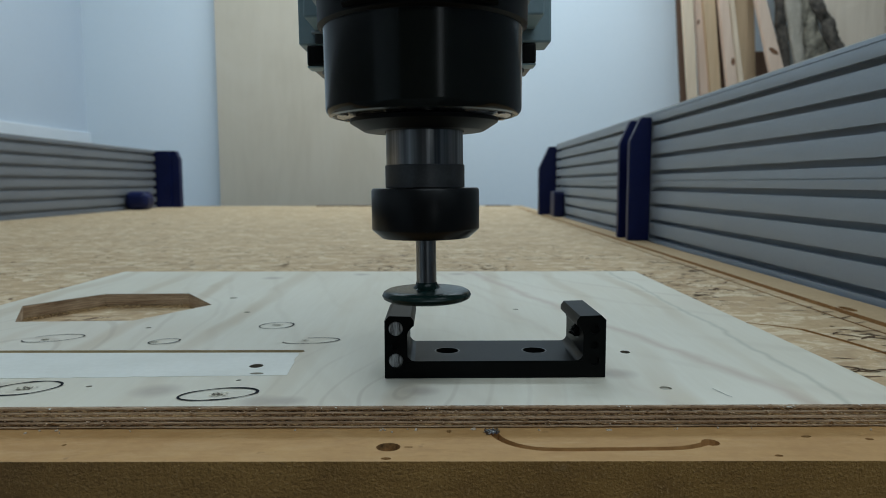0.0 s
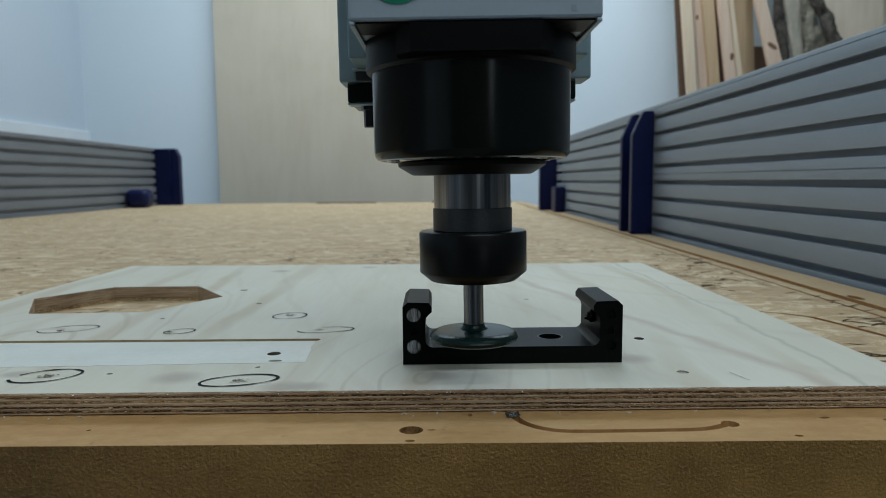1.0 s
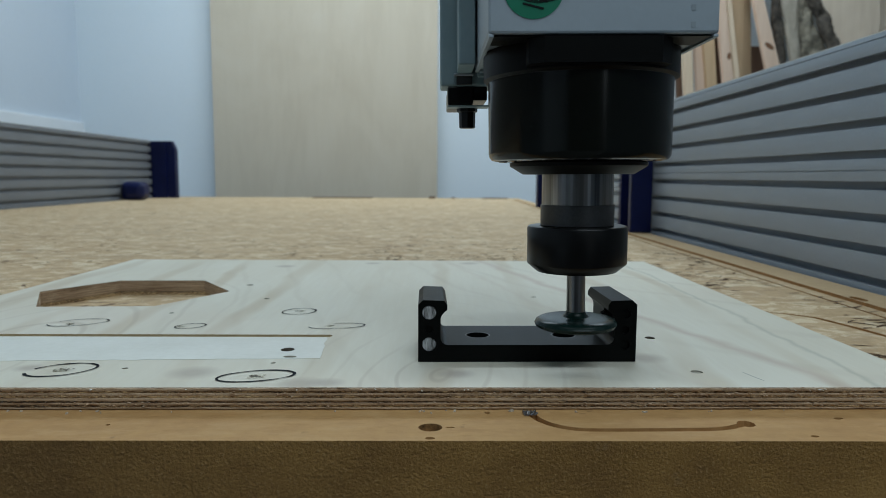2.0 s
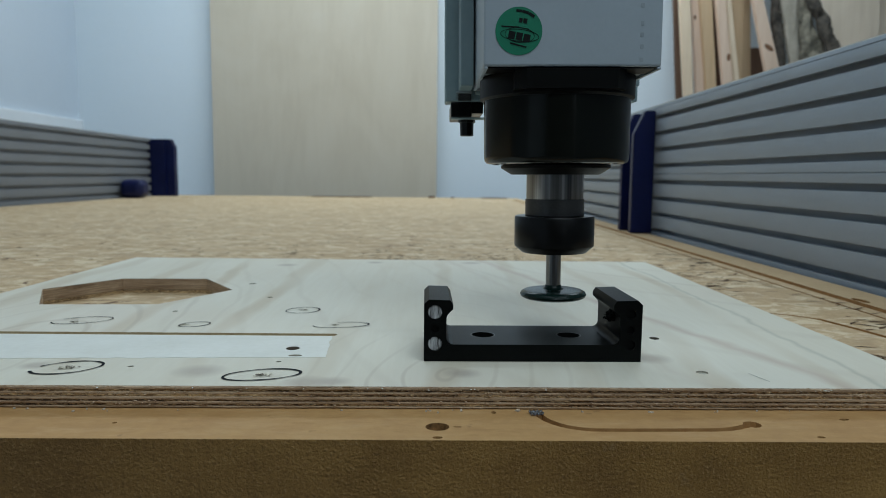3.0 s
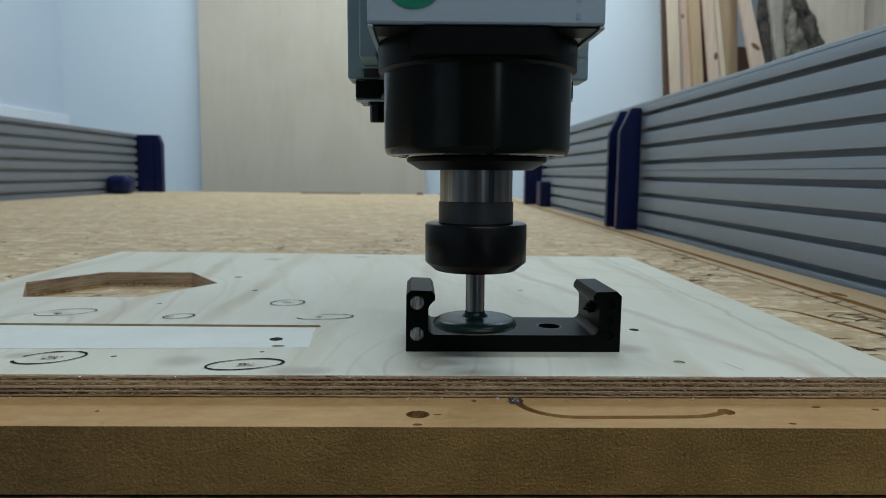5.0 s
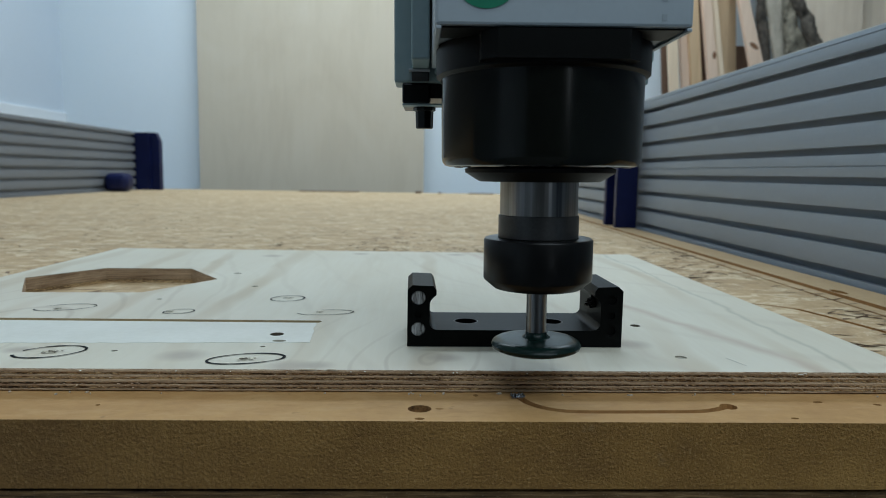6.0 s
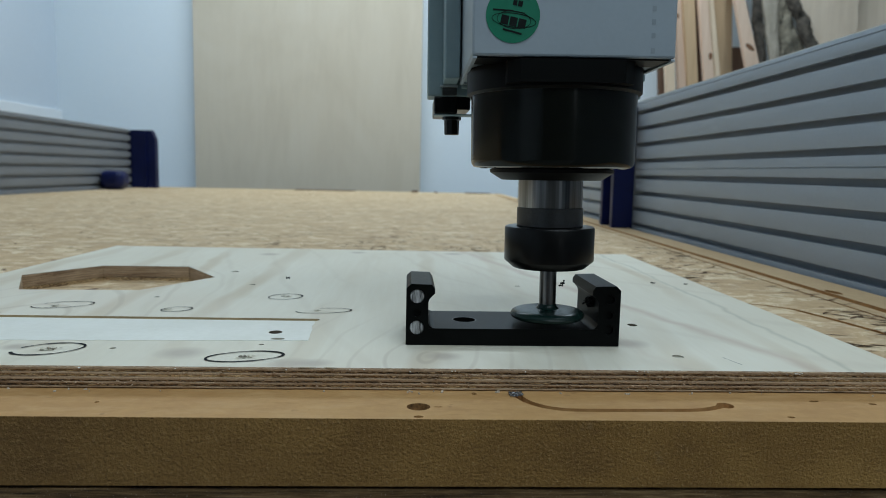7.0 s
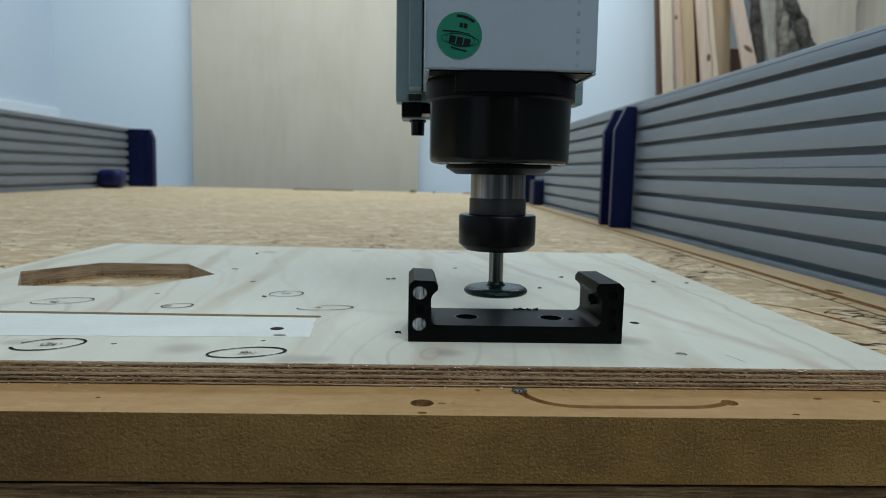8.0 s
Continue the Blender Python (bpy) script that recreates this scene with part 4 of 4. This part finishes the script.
        on_front("logo_bar", bm, M_ink)
    for i, z in enumerate((0.0748, 0.0808, 0.0862, 0.0914, 0.0994, 0.1050, 0.1105)):
        part("serial_bar", box(0.0312, 0.0328, F - 0.00012, F + 0.0002, z - 0.0009, z + 0.0011), M_grey_ink, s)
    # the mounting plate and its fittings behind the body
    part("mounting_plate", box(-0.0580, 0.0574, 0.0480, 0.0680, 0.0652, TOP, 0.001), M_plate, s, "grey-green mounting plate")
    part("spacer", box(-0.0400, 0.0400, 0.0415, 0.0482, 0.0690, TOP, 0.0006), M_plate, s)
    for sx in (-1, 1):
        part("side_bar", box(min(sx * 0.0425, sx * 0.0500), max(sx * 0.0425, sx * 0.0500), 0.0200, 0.0479, 0.0709, TOP, 0.0008), M_plate, s)
        out = 0.0545 if sx < 0 else 0.0505
        if sx < 0:
            part("carriage_end", box(-0.0419, -0.0350, 0.0500, 0.0880, 0.0585, 0.0651, 0.0004), M_black_satin, s)
            part("ledge", box(-0.0515, -0.0420, 0.0440, 0.0479, 0.0698, 0.0708, 0.0002), M_body, s, "pale metal ledge")
            part("recess_cover", box(-0.0502, -0.0425, 0.0462, 0.0479, 0.0656, 0.0697, 0.0003), M_dark_steel, s, "dark grey cover below the ledge")
        part("carriage", box(min(sx * 0.0420, sx * out), max(sx * 0.0420, sx * out), 0.0485, 0.0900, 0.0562, 0.0651, 0.0008), M_black_satin, s, "black carriage block")
        part("carriage_seal", box(min(sx * 0.0340, sx * out), max(sx * 0.0340, sx * out), 0.0490, 0.0600, 0.0553, 0.0561, 0.0002), M_plate, s)
        part("cable_plug", lathe([(0.0, 0.0), (0.0036, 0.0), (0.0040, 0.0004), (0.0042, 0.0078), (0.0052, 0.0083), (0.0052, 0.0100)], 8), M_black_satin, s, "black cable plug").matrix_local = pose(-0.0444 if sx < 0 else 0.0412, 0.060, 0.0455)
    # the cutter
    part("cutter_shank", lathe([(0.0, -0.0190), (0.0040, -0.0190), (0.0040, -0.0400)], 40), M_shaft, s, "bright steel shank", True)
    part("cutter_disc", lathe([(0.0041, -0.0375), (0.0045, -0.0388), (0.0056, -0.0398), (0.0085, -0.0401), (0.0130, -0.0402), (0.0158, -0.0406), (0.0172, -0.0414), (0.0178, -0.0426), (0.0173, -0.0438), (0.0158, -0.0446), (0.0120, -0.0449), (0.0, -0.0449)], 72), M_cutter, s, "dark green rounded cutter disc", True)
    return s


milling = spindle()


# ---- against the back wall ----
def birch_sheet():
    t = tagged(part("birch_sheet", box(-1.150, 0.020, 3.30, 3.318, FLOOR, 1.55, 0.001), M_birch), "tall birch plywood sheet leaning flat on the wall", "plywood sheet")
    return t


birch_sheet()


def planks():
    for tl, tr, bl, br, zt, zb, mt, y, lab in ((1.1863, 1.2179, 1.22, 1.2536, 0.9542, 0.4931, M_dark_timber, 3.13, "dark narrow timber leaning on the wall"),
                                               (1.1903, 1.2433, 1.2313, 1.2782, 0.9365, 0.4958, M_pine, 3.06, "pale planed pine plank leaning on the wall"),
                                               (1.264, 1.3075, 1.3034, 1.3489, 0.9476, 0.5259, M_pine_pink, 3.1, "slim pinkish pine plank leaning on the wall"),
                                               (1.2968, 1.3582, 1.3451, 1.3994, 0.9436, 0.5404, M_pine_b, 3.08, "amber pine plank leaning on the wall"),
                                               (1.38, 1.4025, 1.4219, 1.4537, 0.9598, 0.5639, M_dark_timber, 3.14, "dark narrow timber leaning on the wall"),
                                               (1.3672, 1.4152, 1.4172, 1.4691, 0.9395, 0.5747, M_pine_pink, 3.06, "knotty pine plank leaning on the wall"),
                                               (1.4193, 1.4484, 1.4735, 1.5055, 0.942, 0.5762, M_pine, 3.07, "narrow pale pine batten leaning on the wall"),
                                               (1.4773, 1.5481, 1.5163, 1.5522, 0.9633, 0.6135, M_pine_b, 3.15, "amber pine plank leaning on the wall"),
                                               (1.5471, 1.6051, 1.624, 1.697, 0.9415, 0.6337, M_pine_pink, 3.06, "knotty pine plank leaning at an angle")):
        bm = box(-1, 1, y, y + 0.028, FLOOR, 1.6, 0.0)
        for v in bm.verts:
            k = (v.co.z - zb) / (zt - zb)
            top, low = (tl, bl) if v.co.x < 0 else (tr, br)
            v.co.x = low + (top - low) * k
            v.co.y += 0.01 * (v.co.z - FLOOR)
        bmesh.ops.bevel(bm, geom=list(bm.edges), offset=0.004, segments=2, affect="EDGES")
        p = tagged(part("timber_plank", bm, mt), lab, "plank", group="planks leaning on the wall")
        knots = {"knotty pine plank leaning on the wall": ((1.443, 0.675, 0.012),), "knotty pine plank leaning at an angle": ((1.639, 0.724, 0.014),),
                 "slim pinkish pine plank leaning on the wall": ((1.283, 0.872, 0.008),)}.get(lab, ())
        for xk, zk, rk in knots:
            k = part("knot", lathe([(0.0, 0.0012), (rk * 0.6, 0.0012), (rk, 0.0004), (rk * 1.1, -0.001)], 14), M_knot, p, "dark oval knot")
            k.matrix_local = pose(xk, y + 0.01 * (zk - FLOOR), zk, 90, 35 if "angle" in lab else 0, 0) @ Matrix.Diagonal((1.9 if "angle" in lab else 0.8, 0.8 if "angle" in lab else 1.5, 1, 1))
    bm = box(1.53, 1.690, 3.20, 3.24, FLOOR, 0.747, 0.003)
    tagged(part("dark_board", bm, M_dark_timber), "short dark board standing behind the planks", "board")


planks()


def rough_face(x_of, width_of, y, z0, z1, nx, nz, depth, seed, rag):
    """An upright strip with a rough front and ragged edges, with thickness."""
    bm = bmesh.new()
    grid = []
    for i in range(nz + 1):
        z = z0 + (z1 - z0) * i / nz
        xa, w = x_of(z), width_of(z)
        xa += rag * noise.noise((z * 11, seed, 0)) + rag * 0.5 * noise.noise((z * 33, seed, 5))
        xb = xa + w + rag * noise.noise((z * 9, seed, 9)) + rag * 0.5 * noise.noise((z * 29, seed, 4))
        row = []
        for k in range(nx + 1):
            x = xa + (xb - xa) * k / nx
            edge = 1 - abs(2 * k / nx - 1) ** 3
            y_off = depth * edge * (0.6 + 0.7 * noise.noise((x * 26, z * 12, seed)) + 0.5 * noise.noise((x * 70, z * 34, seed + 3)))
            row.append(bm.verts.new((x, y - y_off, z)))
        grid.append(row)
    back = [(bm.verts.new((r[0].co.x, y + 0.02, r[0].co.z)), bm.verts.new((r[-1].co.x, y + 0.02, r[-1].co.z))) for r in grid]
    for i in range(nz):
        for k in range(nx):
            bm.faces.new((grid[i][k], grid[i][k + 1], grid[i + 1][k + 1], grid[i + 1][k]))
        bm.faces.new((back[i][0], grid[i][0], grid[i + 1][0], back[i + 1][0]))
        bm.faces.new((grid[i][-1], back[i][1], back[i + 1][1], grid[i + 1][-1]))
        bm.faces.new((back[i][1], back[i][0], back[i + 1][0], back[i + 1][1]))
    return bm


def live_edge_slab():
    """Wide sawn slabs with a ragged bark edge."""
    def line(x, z_at, slope):
        return lambda z: x + slope * (max(z, 0.6) - z_at)

    s = thing("live_edge_slab", "wide sawn wood slab with a dark bark edge, leaning on the wall", "wood slab")
    part("sawn_face", rough_face(line(1.862, 0.947, -0.575), lambda z: 0.306 + 0.575 * (max(z, 0.6) - 0.947), 3.070, FLOOR, 1.6, 6, 60, 0.004, 2.0, 0.008), M_slab, s, "pale sawn face")
    part("bark", rough_face(line(1.812, 0.946, -0.53), lambda z: 0.068, 3.078, FLOOR, 1.6, 8, 170, 0.030, 5.0, 0.018), M_bark, s, "ragged dark bark", True)
    part("bark", rough_face(line(1.764, 0.945, -0.16), lambda z: 0.075 - 0.25 * (max(z, 0.6) - 0.945), 3.115, FLOOR, 1.6, 8, 170, 0.035, 8.0, 0.014), M_bark_grey, s, "grey mossy bark", True)
    part("sapwood", rough_face(line(1.700, 0.944, -0.205), lambda z: 0.076 + 0.11 * (max(z, 0.6) - 0.944), 3.098, FLOOR, 1.6, 6, 120, 0.014, 11.0, 0.008), M_sap, s, "grey weathered sapwood", True)
    part("bark", rough_face(line(1.664, 0.944, -0.125), lambda z: 0.050, 3.125, FLOOR, 1.6, 6, 150, 0.022, 14.0, 0.010), M_bark, s, "ragged dark bark", True)
    k = thing("live_edge_slab", "pale sawn slab with a rounded edge leaning behind another slab", "wood slab")
    part("sawn_face", rough_face(lambda z: 2.165 - 0.1 * (z - 0.935) + 0.9 * min(0.3, max(0, 0.93 - z)) ** 2, lambda z: 0.5, 3.12, FLOOR, 1.6, 6, 60, 0.004, 21.0, 0.006), M_slab, k, "pale sawn face")


live_edge_slab()


def far_offcuts():
    for x0, x1, h in ((-0.507, -0.256, 0.0035), (-0.017, 0.009, 0.008), (0.078, 0.092, 0.004), (0.208, 0.316, 0.0035)):
        tagged(part("offcut", box(x0, x1, 2.56, 2.60, BED, BED + h, 0.0008), M_dark_timber), "thin dark offcut lying at the table's far end", "offcut", group="offcuts at the far end")


far_offcuts()


# ---- shavings ----
def shavings():
    rnd = random.Random(21)
    bm = bmesh.new()
    for _ in range(26):
        x = rnd.uniform(-0.2, 0.21)
        y = FL[1] + (x - FL[0]) * 0.0048 - 0.002 - abs(rnd.gauss(0, 0.0016))
        s = rnd.uniform(0.0002, 0.0005) * (1.7 if rnd.random() < 0.2 else 1.0)
        a = rnd.uniform(0, 3.14)
        base = [Vector((math.cos(a + k * 1.571) * s * (1.7 if k % 2 else 0.6), math.sin(a + k * 1.571) * s, rnd.uniform(0.0001, 0.0007))) for k in range(4)]
        lo = [bm.verts.new((x + p.x, y + p.y, BED + 0.0001)) for p in base]
        hi = [bm.verts.new((x + p.x * 0.8, y + p.y * 0.8, BED + 0.0002 + p.z)) for p in base]
        bm.faces.new(hi)
        for k in range(4):
            j = (k + 1) % 4
            bm.faces.new((lo[k], lo[j], hi[j], hi[k]))
    tagged(part("wood_shavings", bm, M_shaving), "tiny pale shavings along the foot of the plywood", "shavings", kind="stuff")
    c = thing("metal_chip", "small crumpled shiny chip at the end of the routed slot", "chip")
    for n, (y, half, lean) in enumerate(((-0.0434, 0.0027, 0.05), (-0.0450, 0.0030, -0.04), (-0.0466, 0.0025, 0.10))):
        bm = bmesh.new()
        prev = None
        for i in range(13):
            u = (i / 12 - 0.5) * 2
            x, lift = 0.0452 + u * half, BED + 0.0004 + 0.0003 * math.sin(i * 1.9 + n * 2.2)
            row = [bm.verts.new((x, y + lean * u * half + 0.0007 * math.cos(a), max(BED + 0.00005, lift + 0.0008 * math.sin(a)))) for a in (0.0, 0.6, 1.2, 1.8, 2.4, 3.0)]
            if prev:
                for k in range(5):
                    bm.faces.new((prev[k], prev[k + 1], row[k + 1], row[k]))
            prev = row
        bmesh.ops.solidify(bm, geom=list(bm.faces), thickness=0.0001)
        part("curl", bm, M_foil, c)


shavings()


CHIPS = [  # where a chip ends up, and when it is thrown
    (-0.016, 0.178, 0.0002, 7.05), (-0.012, 0.179, 0.0002, 7.05), (-0.088, 0.102, 0.0002, 6.95), (-0.005, 0.015, 0.0002, 7.15), (0.089, 0.151, 0.0002, 7.5),
    (0.182, 0.188, 0.0002, 6.7), (0.206, 0.185, 0.0002, 6.9), (0.036, 0.240, 0.0002, 7.1), (-0.140, 0.310, 0.0002, 7.2), (0.115, 0.202, 0.0002, 7.1),
    (0.055, 0.0365, 0.0081, 7.3), (0.0585, 0.0370, 0.0081, 7.3), (0.062, 0.0368, 0.0081, 7.35), (0.066, 0.0372, 0.0081, 7.35), (0.079, 0.0150, 0.0081, 7.4)]


def plastic_chips():
    made = []
    rnd = random.Random(3)
    for i in range(len(CHIPS)):
        bm = bmesh.new()
        prev = None
        for k in range(6):
            u = (k / 5 - 0.5) * 0.0030
            v, h = 0.0009 * math.sin(k * 1.7 + i), 0.0004 + 0.0005 * rnd.random()
            w = 0.0005 * (1.2 - abs(k / 5 - 0.5))
            row = [bm.verts.new((u, v - w, 0.0)), bm.verts.new((u, v + w, 0.0)), bm.verts.new((u, v + w * 0.5, h)), bm.verts.new((u, v - w * 0.6, h * 0.8))]
            if prev:
                for a in range(4):
                    c = (a + 1) % 4
                    bm.faces.new((prev[a], row[a], row[c], prev[c]))
            else:
                bm.faces.new(row)
            prev = row
        bm.faces.new(prev[::-1])
        made.append(tagged(part("plastic_chip", bm, M_black_print), "tiny curled black plastic chip beside the bracket", "chip", group="chips cut from the bracket"))
    return made


chips = plastic_chips()


# ---- what moves ----
def motions():
    rows = [
        (0.0, 0.0189, -0.0302, 0.0859), (0.1, 0.0231, -0.0304, 0.0854), (0.2, 0.0258, -0.0306, 0.0844), (0.3, 0.0269, -0.0304, 0.0827),
        (0.4, 0.0277, -0.0304, 0.0810), (0.5, 0.0293, -0.0303, 0.0784), (0.6, 0.0301, -0.0300, 0.0719), (0.7, 0.0300, -0.0300, 0.0665),
        (0.8, 0.0298, -0.0301, 0.0641), (0.9, 0.0296, -0.0312, 0.0635), (1.0, 0.0298, -0.0328, 0.0635), (1.1, 0.0322, -0.0355, 0.0635),
        (1.2, 0.0383, -0.0378, 0.0635), (1.3, 0.0462, -0.0386, 0.0635), (1.4, 0.0539, -0.0396, 0.0635), (1.5, 0.0611, -0.0400, 0.0635),
        (1.6, 0.0664, -0.0366, 0.0635), (1.7, 0.0676, -0.0310, 0.0635), (2.8, 0.0688, 0.0460, 0.0635), (2.9, 0.0688, 0.0530, 0.0635),
        (3.0, 0.0685, 0.0615, 0.0636), (3.1, 0.0665, 0.0675, 0.0637), (3.2, 0.0604, 0.0715, 0.0637), (3.3, 0.0531, 0.0738, 0.0637),
        (3.5, 0.0381, 0.0734, 0.0637), (3.7, 0.0299, 0.0630, 0.0637), (3.8, 0.0298, 0.0553, 0.0637), (4.0, 0.0299, 0.0420, 0.0636),
        (4.2, 0.0298, 0.0270, 0.0634), (4.3, 0.0297, 0.0197, 0.0634), (4.5, 0.0296, 0.0090, 0.0632), (4.7, 0.0292, -0.0040, 0.0628),
        (5.0, 0.0290, -0.0225, 0.0615), (5.25, 0.0290, -0.0360, 0.0585), (5.5, 0.0295, -0.0418, 0.0556), (5.65, 0.0312, -0.0427, 0.0551),
        (5.8, 0.0365, -0.0428, 0.0551), (5.9, 0.0438, -0.0424, 0.0551), (6.0, 0.0512, -0.0422, 0.0551), (6.1, 0.0581, -0.0420, 0.0552),
        (6.2, 0.0638, -0.0400, 0.0552), (6.3, 0.0662, -0.0347, 0.0552), (6.5, 0.0669, -0.0210, 0.0551), (6.7, 0.0670, -0.0080, 0.0551),
        (7.0, 0.0672, 0.0143, 0.0551), (7.2, 0.0676, 0.0300, 0.0551), (7.5, 0.0678, 0.0500, 0.0551), (7.7, 0.0670, 0.0630, 0.0551),
        (8.0, 0.0474, 0.0692, 0.0553),
    ]
    for i, (ob, (x, y, z, t)) in enumerate(zip(chips, CHIPS)):
        start = (0.0884 - 0.0004 * (i % 3), 0.0120 + 0.0042 * math.sin(i * 2.4), 0.0192 + 0.0016 * math.cos(i * 3.7))
        turn = 40 * math.sin(i * 2.1)
        lie = (25 * math.cos(i * 1.3), -70 + 12 * (i % 4), turn * 0.5)
        top = ((start[0] + x) / 2, (start[1] + y) / 2, 0.03)
        walk(ob, [(0.0, pose(*start, *lie)), (t - 0.1, pose(*start, *lie)), (t, pose(*top, 30, -10, turn * 0.5)), (t + 0.1, pose(x, y, z, 0, 0, turn)), (8.0, pose(x, y, z, 0, 0, turn))])
    walk(milling, [(t, pose(x + 0.0004, y - 0.0016, z + 0.0002, 0, LEAN, 0)) for t, x, y, z in rows])


LEAN = -0.6
motions()
